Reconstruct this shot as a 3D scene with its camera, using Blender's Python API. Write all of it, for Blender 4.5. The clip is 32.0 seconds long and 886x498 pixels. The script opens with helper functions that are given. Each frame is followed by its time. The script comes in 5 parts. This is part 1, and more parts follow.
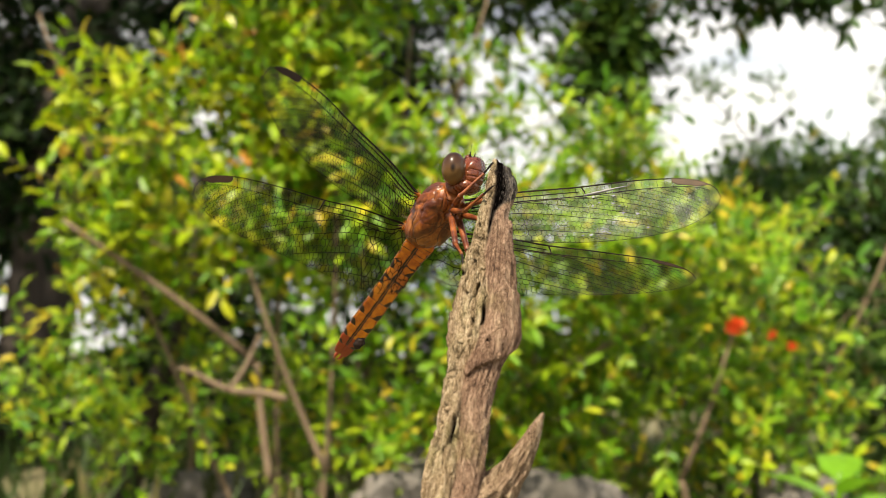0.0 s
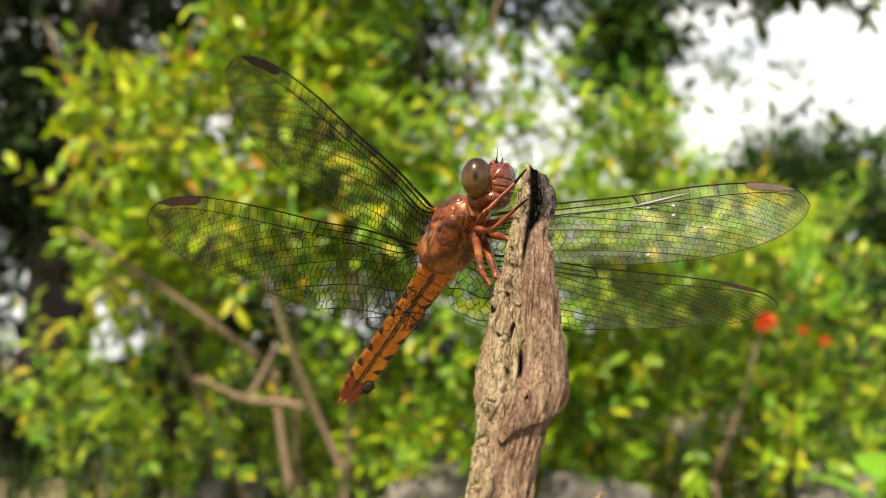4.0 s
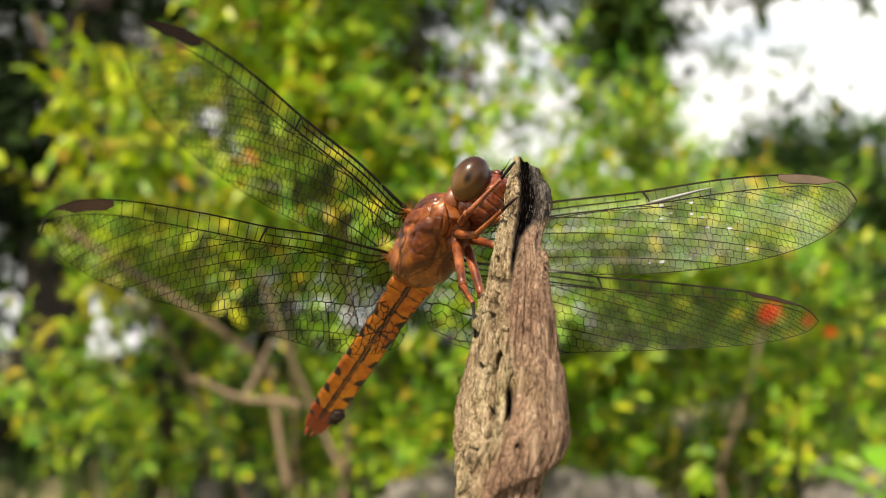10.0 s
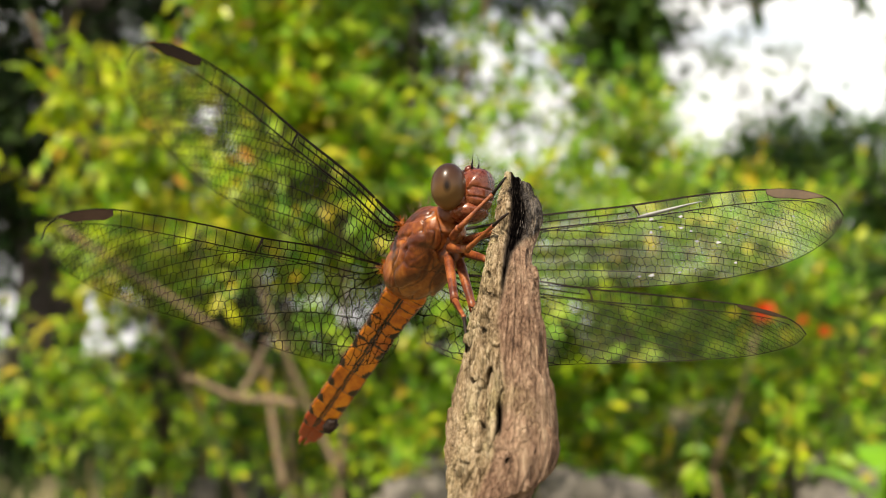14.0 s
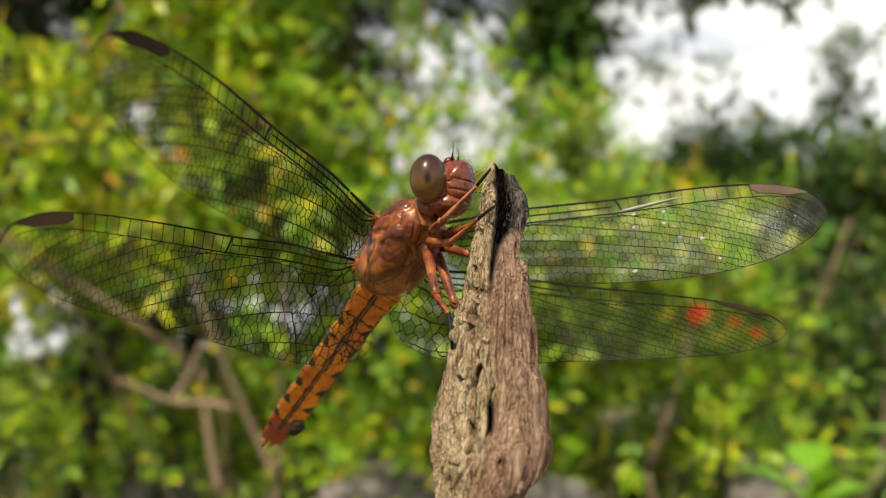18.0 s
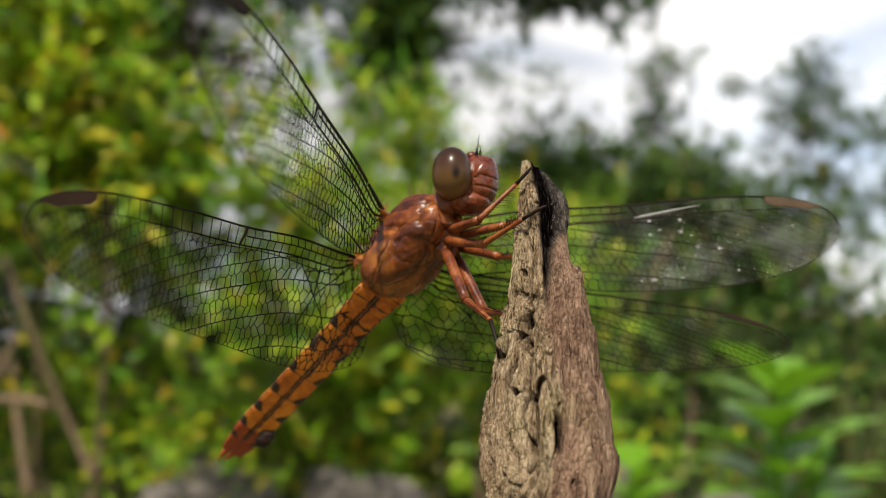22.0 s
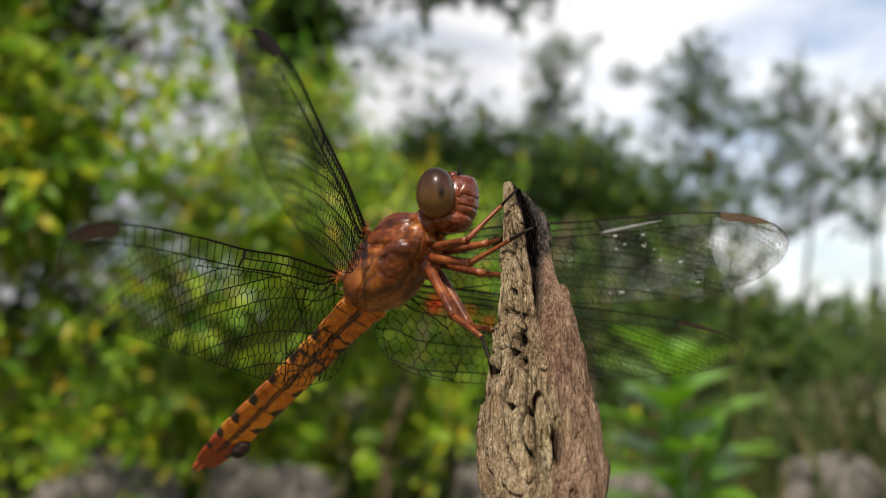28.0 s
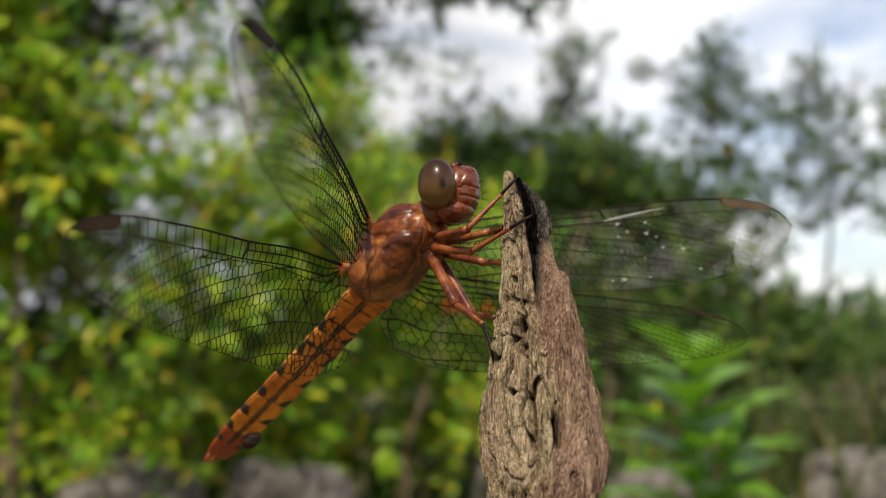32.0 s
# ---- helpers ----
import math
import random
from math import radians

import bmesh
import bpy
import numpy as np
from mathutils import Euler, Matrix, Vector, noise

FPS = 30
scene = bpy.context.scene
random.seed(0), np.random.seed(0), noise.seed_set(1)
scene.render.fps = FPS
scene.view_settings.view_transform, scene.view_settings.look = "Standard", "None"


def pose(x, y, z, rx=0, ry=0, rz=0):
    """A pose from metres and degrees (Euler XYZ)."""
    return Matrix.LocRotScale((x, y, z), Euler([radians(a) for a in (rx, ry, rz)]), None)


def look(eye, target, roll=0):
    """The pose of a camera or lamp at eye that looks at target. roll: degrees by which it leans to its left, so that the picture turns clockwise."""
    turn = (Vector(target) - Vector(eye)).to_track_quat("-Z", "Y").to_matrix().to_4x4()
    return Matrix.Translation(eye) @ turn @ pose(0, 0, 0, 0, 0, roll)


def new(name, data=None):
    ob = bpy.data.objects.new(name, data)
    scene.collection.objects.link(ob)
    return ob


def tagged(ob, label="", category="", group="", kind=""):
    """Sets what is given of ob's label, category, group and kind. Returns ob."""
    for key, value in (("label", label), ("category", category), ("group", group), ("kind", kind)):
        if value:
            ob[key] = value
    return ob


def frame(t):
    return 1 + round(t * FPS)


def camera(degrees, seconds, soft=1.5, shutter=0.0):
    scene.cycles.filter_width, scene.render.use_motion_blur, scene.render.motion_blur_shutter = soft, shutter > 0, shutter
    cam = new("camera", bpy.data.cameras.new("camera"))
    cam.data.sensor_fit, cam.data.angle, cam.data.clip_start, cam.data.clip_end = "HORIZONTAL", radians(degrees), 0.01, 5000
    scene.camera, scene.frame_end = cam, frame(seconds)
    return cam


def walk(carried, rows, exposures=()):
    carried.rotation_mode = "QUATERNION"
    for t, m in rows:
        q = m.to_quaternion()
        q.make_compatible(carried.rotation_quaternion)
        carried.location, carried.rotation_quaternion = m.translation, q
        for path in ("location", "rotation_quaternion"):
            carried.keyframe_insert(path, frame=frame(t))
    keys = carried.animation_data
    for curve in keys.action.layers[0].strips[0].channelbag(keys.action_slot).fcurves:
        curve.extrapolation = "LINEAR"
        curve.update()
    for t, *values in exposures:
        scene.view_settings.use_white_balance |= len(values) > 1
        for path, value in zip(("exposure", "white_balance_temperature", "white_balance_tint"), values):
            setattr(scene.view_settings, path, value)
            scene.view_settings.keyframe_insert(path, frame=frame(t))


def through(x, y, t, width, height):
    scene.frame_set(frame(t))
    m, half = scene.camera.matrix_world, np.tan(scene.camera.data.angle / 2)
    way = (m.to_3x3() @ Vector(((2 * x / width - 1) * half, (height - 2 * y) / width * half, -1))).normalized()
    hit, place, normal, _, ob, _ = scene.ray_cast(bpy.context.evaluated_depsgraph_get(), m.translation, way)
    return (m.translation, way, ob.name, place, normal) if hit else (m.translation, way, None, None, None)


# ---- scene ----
cam = camera(50.55, 32.0, soft=0.7)
PATH = [
    (0, 0.01824, -0.13800, 0.97477, 97.073, -2.102, 5.584),
    (0.5, 0.01799, -0.13617, 0.97451, 96.962, -1.727, 5.716),
    (1, 0.01691, -0.13254, 0.97572, 97.376, -1.747, 5.712),
    (1.5, 0.01608, -0.12934, 0.97707, 97.455, -1.734, 6.437),
    (2, 0.01635, -0.12698, 0.97883, 97.273, -1.522, 6.462),
    (2.5, 0.01625, -0.12271, 0.97960, 97.167, -1.219, 6.544),
    (3, 0.01655, -0.11985, 0.97952, 97.077, -0.947, 6.596),
    (3.5, 0.01499, -0.11748, 0.98048, 96.980, -0.943, 6.686),
    (5.5, 0.01581, -0.09825, 0.98326, 96.809, -0.107, 7.394),
    (6, 0.01645, -0.09684, 0.98366, 96.815, 0.000, 7.408),
    (6.5, 0.01672, -0.09621, 0.98358, 96.775, -0.014, 7.484),
    (7, 0.01649, -0.09610, 0.98341, 96.740, -0.105, 7.509),
    (7.5, 0.01574, -0.09624, 0.98443, 96.829, -0.036, 7.470),
    (8, 0.01560, -0.09437, 0.98508, 96.706, 0.017, 7.474),
    (8.5, 0.01568, -0.09529, 0.98608, 96.625, -0.079, 7.463),
    (9, 0.01539, -0.09541, 0.98629, 96.458, 0.348, 7.087),
    (9.5, 0.01555, -0.09515, 0.98567, 96.369, 0.267, 6.987),
    (10, 0.01540, -0.09496, 0.98546, 96.423, -0.110, 6.911),
    (10.5, 0.01534, -0.09440, 0.98572, 96.388, -0.345, 6.937),
    (11, 0.01563, -0.09579, 0.98631, 96.346, -0.284, 6.948),
    (11.5, 0.01555, -0.09598, 0.98663, 96.338, -0.226, 6.809),
    (12, 0.01600, -0.09584, 0.98599, 96.344, -0.171, 6.825),
    (12.5, 0.01608, -0.09639, 0.98615, 96.363, -0.234, 6.815),
    (13, 0.01565, -0.09613, 0.98704, 96.274, -0.217, 6.762),
    (13.5, 0.01606, -0.09641, 0.98707, 96.256, -0.099, 6.725),
    (15.5, 0.01538, -0.09422, 0.98635, 96.328, -0.311, 6.455),
    (16, 0.01537, -0.09385, 0.98626, 96.304, -0.366, 6.407),
    (16.5, 0.01452, -0.09328, 0.98536, 96.294, -0.289, 5.423),
    (17, 0.01384, -0.09422, 0.98560, 96.303, -0.069, 4.909),
    (17.5, 0.01205, -0.09319, 0.98584, 96.323, -0.100, 4.017),
    (18, 0.01120, -0.09304, 0.98652, 96.418, 0.025, 2.696),
    (18.5, 0.00871, -0.09264, 0.98787, 96.292, 0.143, 0.478),
    (19, 0.00371, -0.08905, 0.98709, 96.383, 0.014, -0.860),
    (19.5, 0.00018, -0.08686, 0.98713, 96.311, 0.038, -2.825),
    (20, -0.00038, -0.08559, 0.98659, 96.384, 0.063, -5.894),
    (20.5, -0.00089, -0.08694, 0.98714, 96.242, -0.185, -6.808),
    (21, -0.00386, -0.08612, 0.98763, 96.319, -0.560, -7.247),
    (21.5, -0.00632, -0.08529, 0.98681, 96.387, -0.770, -7.784),
    (22, -0.00733, -0.08589, 0.98728, 96.386, -0.996, -8.261),
    (22.5, -0.01060, -0.08496, 0.98670, 96.226, -0.919, -9.983),
    (23, -0.01247, -0.08625, 0.98819, 96.112, -1.052, -10.803),
    (23.5, -0.01386, -0.08594, 0.98855, 96.113, -1.138, -12.190),
    (24, -0.01488, -0.08739, 0.99048, 96.041, -1.125, -13.174),
    (24.5, -0.01617, -0.08637, 0.99086, 95.871, -0.987, -13.564),
    (25, -0.01646, -0.08690, 0.99049, 95.801, -0.933, -13.738),
    (25.5, -0.01612, -0.08733, 0.99047, 95.734, -0.843, -13.997),
    (27.5, -0.01601, -0.08780, 0.98998, 95.532, -0.262, -14.382),
    (28, -0.01600, -0.08775, 0.98994, 95.498, -0.115, -14.462),
    (28.5, -0.01592, -0.08797, 0.98981, 95.445, 0.037, -14.558),
    (29, -0.01584, -0.08856, 0.99037, 95.477, 0.136, -14.692),
    (29.5, -0.01561, -0.08886, 0.99053, 95.436, 0.157, -14.150),
    (30, -0.01541, -0.08840, 0.98996, 95.445, 0.294, -13.901),
    (30.5, -0.01527, -0.08807, 0.98939, 95.448, 0.499, -13.652),
    (31, -0.01487, -0.08845, 0.98916, 95.456, 0.637, -13.510),
    (31.5, -0.01507, -0.08860, 0.98933, 95.446, 0.668, -13.417),
    (32, -0.01474, -0.08909, 0.98891, 95.466, 0.697, -13.257),
]
# the dragonfly is built in millimetres round its thorax
MM = 0.001
DROP = 0.72
HERE = Vector((0, 0, 1.0 - DROP))


def at(x, y, z):
    """A place given in millimetres round the insect."""
    return HERE + Vector((x, y, z)) * MM


anchor = new("dragonfly")
REST = Vector((8.0, -8.0, -2.0)) * MM
anchor.location = HERE + REST
cam.data.dof.use_dof = True
focus = new("focus_point")
focus.location = HERE + REST
cam.data.dof.focus_object = focus
cam.data.dof.aperture_fstop = 28.0
walk(cam, [(t, pose(x, y, z - DROP, rx, ry, rz)) for t, x, y, z, rx, ry, rz in PATH],
     exposures=[(0, 1.12, 6950, 8), (4, 1.18, 6950, 8), (7, 1.24, 6950, 8), (11, 1.10, 6950, 8), (16, 1.08, 6950, 8), (19, 0.73, 6800, 9), (21, 0.64, 6650, 10), (23, 0.39, 6500, 11), (28, 0.36, 6450, 11), (32, 0.36, 6450, 11)])

# ---- light ----
SUN = Vector((-0.26, -0.50, 0.82)).normalized()
world = bpy.data.worlds.new("sky")
scene.world = world
world.use_nodes = True
wn, wl = world.node_tree.nodes, world.node_tree.links
wn.clear()
sky = wn.new("ShaderNodeTexSky")
sky.sky_type = "NISHITA"
sky.sun_disc = False
sky.sun_elevation = math.asin(SUN.z)
sky.sun_rotation = math.atan2(SUN.x, SUN.y)
sky.air_density, sky.dust_density = 1.0, 1.5
wcoord = wn.new("ShaderNodeTexCoord")
wmap = wn.new("ShaderNodeMapping")
wmap.inputs["Scale"].default_value = (1.6, 1.6, 4.0)
cloud = wn.new("ShaderNodeTexNoise")
cloud.inputs["Scale"].default_value = 1.7
cloud.inputs["Detail"].default_value = 8
cramp = wn.new("ShaderNodeValToRGB")
cramp.color_ramp.elements[0].position, cramp.color_ramp.elements[1].position = 0.30, 0.50
cmix = wn.new("ShaderNodeMixRGB")
puff = wn.new("ShaderNodeTexNoise")
puff.inputs["Scale"].default_value = 4.5
puff.inputs["Detail"].default_value = 6
pramp = wn.new("ShaderNodeValToRGB")
pramp.color_ramp.elements[0].position, pramp.color_ramp.elements[1].position = 0.36, 0.62
pramp.color_ramp.elements[0].color = (7.2, 7.3, 7.5, 1)
pramp.color_ramp.elements[1].color = (9.4, 9.3, 9.1, 1)
wbg = wn.new("ShaderNodeBackground")
wbg.inputs["Strength"].default_value = 0.05
wout = wn.new("ShaderNodeOutputWorld")
wl.new(wcoord.outputs["Generated"], wmap.inputs["Vector"])
wl.new(wmap.outputs["Vector"], cloud.inputs["Vector"])
wl.new(cloud.outputs["Fac"], cramp.inputs["Fac"])
wl.new(wmap.outputs["Vector"], puff.inputs["Vector"])
wl.new(puff.outputs["Fac"], pramp.inputs["Fac"])
wl.new(pramp.outputs["Color"], cmix.inputs[2])
wsep = wn.new("ShaderNodeSeparateXYZ")
wl.new(wcoord.outputs["Generated"], wsep.inputs[0])
bank = wn.new("ShaderNodeMapRange")
bank.interpolation_type = "SMOOTHSTEP"
bank.inputs["From Min"].default_value, bank.inputs["From Max"].default_value = 0.36, 0.72
bank.inputs["To Min"].default_value, bank.inputs["To Max"].default_value = 1.0, 0.12
wl.new(wsep.outputs["Z"], bank.inputs["Value"])
both = wn.new("ShaderNodeMath")
both.operation = "MULTIPLY"
wl.new(cramp.outputs["Color"], both.inputs[0])
wl.new(bank.outputs["Result"], both.inputs[1])
wl.new(both.outputs[0], cmix.inputs[0])
wl.new(sky.outputs["Color"], cmix.inputs[1])
# the clouds brighten eastwards
east = wn.new("ShaderNodeMapRange")
east.interpolation_type = "SMOOTHSTEP"
east.inputs["From Min"].default_value, east.inputs["From Max"].default_value = 0.0, 0.62
east.inputs["To Min"].default_value, east.inputs["To Max"].default_value = 1.40, 2.45
wl.new(wsep.outputs["X"], east.inputs["Value"])
glow = wn.new("ShaderNodeVectorMath")
glow.operation = "SCALE"
wl.new(cmix.outputs["Color"], glow.inputs[0])
wl.new(east.outputs["Result"], glow.inputs["Scale"])
wl.new(glow.outputs["Vector"], wbg.inputs["Color"])
wl.new(wbg.outputs["Background"], wout.inputs["Surface"])

sun_data = bpy.data.lights.new("sun", "SUN")
sun_data.energy, sun_data.angle, sun_data.color = 4.5, radians(3.0), (1.0, 0.92, 0.78)
sun = new("sun", sun_data)
sun.matrix_world = look(SUN * 20, (0, 0, 0))


# ---- materials ----
def material(name):
    m = bpy.data.materials.new(name)
    m.use_nodes = True
    n, l = m.node_tree.nodes, m.node_tree.links
    return m, n, l, n["Principled BSDF"]


def ramp(n, stops):
    r = n.new("ShaderNodeValToRGB")
    while len(r.color_ramp.elements) < len(stops):
        r.color_ramp.elements.new(0.5)
    for e, (p, c) in zip(r.color_ramp.elements, stops):
        e.position, e.color = p, (*c, 1)
    return r


def surface(name, stops, scale, rough, stretch=(1, 1, 1), bump=0.0, fine=8.0, detail=6, depth=0.0002, spec=0.5):
    """A material with colour by two noises, roughness by the fine one, and relief."""
    m, n, l, b = material(name)
    tc = n.new("ShaderNodeTexCoord")
    mp = n.new("ShaderNodeMapping")
    mp.inputs["Scale"].default_value = stretch
    big, small = n.new("ShaderNodeTexNoise"), n.new("ShaderNodeTexNoise")
    big.inputs["Scale"].default_value, small.inputs["Scale"].default_value = scale, scale * fine
    big.inputs["Detail"].default_value = detail
    small.inputs["Detail"].default_value = 4
    mix = n.new("ShaderNodeMath")
    mix.operation = "MULTIPLY_ADD"
    mix.inputs[1].default_value = 0.35
    add = n.new("ShaderNodeMath")
    add.operation = "MULTIPLY_ADD"
    add.inputs[1].default_value = 0.75
    l.new(tc.outputs["Object"], mp.inputs["Vector"])
    l.new(mp.outputs["Vector"], big.inputs["Vector"])
    l.new(mp.outputs["Vector"], small.inputs["Vector"])
    l.new(small.outputs["Fac"], mix.inputs[0])
    l.new(big.outputs["Fac"], add.inputs[0])
    add.inputs[2].default_value = -0.05
    l.new(add.outputs[0], mix.inputs[2])
    r = ramp(n, stops)
    l.new(mix.outputs[0], r.inputs["Fac"])
    l.new(r.outputs["Color"], b.inputs["Base Color"])
    rr = n.new("ShaderNodeMapRange")
    rr.inputs["To Min"].default_value, rr.inputs["To Max"].default_value = max(rough - 0.12, 0.03), min(rough + 0.12, 1)
    l.new(small.outputs["Fac"], rr.inputs["Value"])
    l.new(rr.outputs["Result"], b.inputs["Roughness"])
    b.inputs["Specular IOR Level"].default_value = spec
    if bump:
        bp = n.new("ShaderNodeBump")
        bp.inputs["Strength"].default_value = bump
        bp.inputs["Distance"].default_value = depth
        l.new(mix.outputs[0], bp.inputs["Height"])
        l.new(bp.outputs["Normal"], b.inputs["Normal"])
    return m


def leaf_material(name, stops, rough=0.35, through=0.35, gloss=0.3):
    """Leaves: colour by leaf, gloss above, light passing through."""
    m, n, l, b = material(name)
    geo = n.new("ShaderNodeNewGeometry")
    r = ramp(n, stops)
    l.new(geo.outputs["Random Per Island"], r.inputs["Fac"])
    tc = n.new("ShaderNodeTexCoord")
    spot = n.new("ShaderNodeTexNoise")
    spot.inputs["Scale"].default_value = 90
    hv = n.new("ShaderNodeHueSaturation")
    vr = n.new("ShaderNodeMapRange")
    vr.inputs["To Min"].default_value, vr.inputs["To Max"].default_value = 0.7, 1.25
    l.new(tc.outputs["Object"], spot.inputs["Vector"])
    l.new(spot.outputs["Fac"], vr.inputs["Value"])
    l.new(vr.outputs["Result"], hv.inputs["Value"])
    l.new(r.outputs["Color"], hv.inputs["Color"])
    l.new(hv.outputs["Color"], b.inputs["Base Color"])
    b.inputs["Roughness"].default_value = rough
    b.inputs["Specular IOR Level"].default_value = gloss
    tl = n.new("ShaderNodeBsdfTranslucent")
    l.new(hv.outputs["Color"], tl.inputs["Color"])
    mx = n.new("ShaderNodeMixShader")
    mx.inputs[0].default_value = through
    l.new(b.outputs[0], mx.inputs[1])
    l.new(tl.outputs[0], mx.inputs[2])
    l.new(mx.outputs[0], n["Material Output"].inputs["Surface"])
    return m


# sunlit and shaded foliage is told apart by leaf colour, not light alone
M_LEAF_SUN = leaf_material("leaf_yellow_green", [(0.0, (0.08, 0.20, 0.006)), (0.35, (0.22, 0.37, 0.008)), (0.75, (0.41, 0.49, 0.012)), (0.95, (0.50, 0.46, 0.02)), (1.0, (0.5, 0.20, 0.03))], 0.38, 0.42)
# near-black greens: the deep shade inside the tree is put into the colour
M_LEAF_DEEP_SHADE = leaf_material("leaf_deep_shade", [(0.0, (0.003, 0.009, 0.002)), (0.6, (0.007, 0.018, 0.003)), (1.0, (0.018, 0.034, 0.005))], 0.6, 0.12, 0.06)
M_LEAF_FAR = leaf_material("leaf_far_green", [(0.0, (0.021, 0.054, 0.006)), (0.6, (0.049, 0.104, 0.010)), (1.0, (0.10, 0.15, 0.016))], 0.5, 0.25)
# darker greens, with part of the foliage's shade in the colour
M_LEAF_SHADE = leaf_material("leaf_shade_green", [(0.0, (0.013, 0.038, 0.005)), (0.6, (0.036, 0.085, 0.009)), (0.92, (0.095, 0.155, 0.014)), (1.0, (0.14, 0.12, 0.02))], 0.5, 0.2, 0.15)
M_LEAF_DULL = leaf_material("leaf_dull_green", [(0.0, (0.055, 0.165, 0.007)), (0.5, (0.17, 0.32, 0.010)), (0.85, (0.34, 0.45, 0.014)), (1.0, (0.50, 0.36, 0.02))], 0.42, 0.38)
M_BROAD = leaf_material("leaf_broad", [(0.0, (0.075, 0.21, 0.010)), (1.0, (0.19, 0.37, 0.018))], 0.3, 0.35)
M_GRASS = leaf_material("grass", [(0.0, (0.018, 0.042, 0.005)), (0.7, (0.036, 0.062, 0.008)), (1.0, (0.14, 0.11, 0.04))], 0.6, 0.25)
M_PETAL = leaf_material("petal", [(0.0, (0.62, 0.065, 0.014)), (1.0, (0.75, 0.12, 0.022))], 0.5, 0.3)
M_BARK_DARK = surface("bark_dark", [(0.3, (0.012, 0.008, 0.006)), (0.7, (0.04, 0.029, 0.02))], 14, 0.85, (1, 1, 0.3), 0.5, depth=0.004)
M_TWIG = surface("twig_bark", [(0.3, (0.075, 0.048, 0.026)), (0.7, (0.19, 0.13, 0.075))], 30, 0.8, (1, 1, 0.3), 0.4, depth=0.001)
M_ROCK = surface("rock_grey", [(0.3, (0.04, 0.036, 0.028)), (0.5, (0.12, 0.105, 0.09)), (0.75, (0.25, 0.225, 0.20))], 9, 0.9, bump=0.7, depth=0.006)
M_SOIL = surface("soil", [(0.3, (0.07, 0.055, 0.03)), (0.5, (0.11, 0.10, 0.04)), (0.75, (0.20, 0.16, 0.09))], 6, 0.95, bump=0.8, depth=0.01)


# ---- mesh helpers ----
def mesh_ob(name, verts, faces, mats, parent=None, smooth=True, slots=None, label=""):
    me = bpy.data.meshes.new(name)
    me.from_pydata([tuple(v) for v in verts], [], faces)
    for m in (mats if isinstance(mats, (list, tuple)) else [mats]):
        me.materials.append(m)
    if slots is not None:
        me.polygons.foreach_set("material_index", list(slots))
    me.polygons.foreach_set("use_smooth", [smooth] * len(me.polygons))
    me.update()
    ob = new(name, me)
    if parent is not None:
        ob.parent = parent
        ob.matrix_parent_inverse = Matrix.Translation(-REST) if parent == anchor else Matrix.Identity(4)
    if label:
        tagged(ob, label)
    return ob


def tube_data(points, radii, sides=8, verts=None, faces=None, cap=True):
    """A round tube along points, added to verts and faces."""
    verts = [] if verts is None else verts
    faces = [] if faces is None else faces
    pts = [Vector(p) for p in points]
    first = len(verts)
    side = None
    for i, p in enumerate(pts):
        d = (pts[min(i + 1, len(pts) - 1)] - pts[max(i - 1, 0)]).normalized()
        if side is None:
            side = d.orthogonal().normalized()
        side = (side - d * side.dot(d)).normalized()
        up = d.cross(side)
        for k in range(sides):
            a = 2 * math.pi * k / sides
            verts.append(p + (side * math.cos(a) + up * math.sin(a)) * radii[i])
    for i in range(len(pts) - 1):
        for k in range(sides):
            a, b = first + i * sides + k, first + i * sides + (k + 1) % sides
            faces.append((a, b, b + sides, a + sides))
    if cap:
        faces.append(tuple(first + k for k in reversed(range(sides))))
        faces.append(tuple(first + (len(pts) - 1) * sides + k for k in range(sides)))
    return verts, faces


def smooth_interp(xs, ys):
    """A smooth curve through (x, y), x rising."""
    xs, ys = list(xs), list(ys)
    m = []
    for i in range(len(xs)):
        a, b = max(i - 1, 0), min(i + 1, len(xs) - 1)
        m.append((ys[b] - ys[a]) / (xs[b] - xs[a]))

    def f(x):
        if x <= xs[0]:
            return ys[0]
        if x >= xs[-1]:
            return ys[-1]
        i = max(k for k in range(len(xs) - 1) if xs[k] <= x)
        h = xs[i + 1] - xs[i]
        s = (x - xs[i]) / h
        return ((2 * s ** 3 - 3 * s * s + 1) * ys[i] + (s ** 3 - 2 * s * s + s) * h * m[i] + (-2 * s ** 3 + 3 * s * s) * ys[i + 1] + (s ** 3 - s * s) * h * m[i + 1])
    return f


def bent(a, b, wobble, steps, rng):
    """Points from a to b with an uneven bend."""
    a, b = Vector(a), Vector(b)
    off = [Vector((rng.uniform(-1, 1), rng.uniform(-1, 1), rng.uniform(-1, 1))) * wobble for _ in range(2)]
    out = []
    for i in range(steps + 1):
        s = i / steps
        out.append(a.lerp(b, s) + off[0] * math.sin(math.pi * s) + off[1] * math.sin(2 * math.pi * s) * 0.5)
    return out


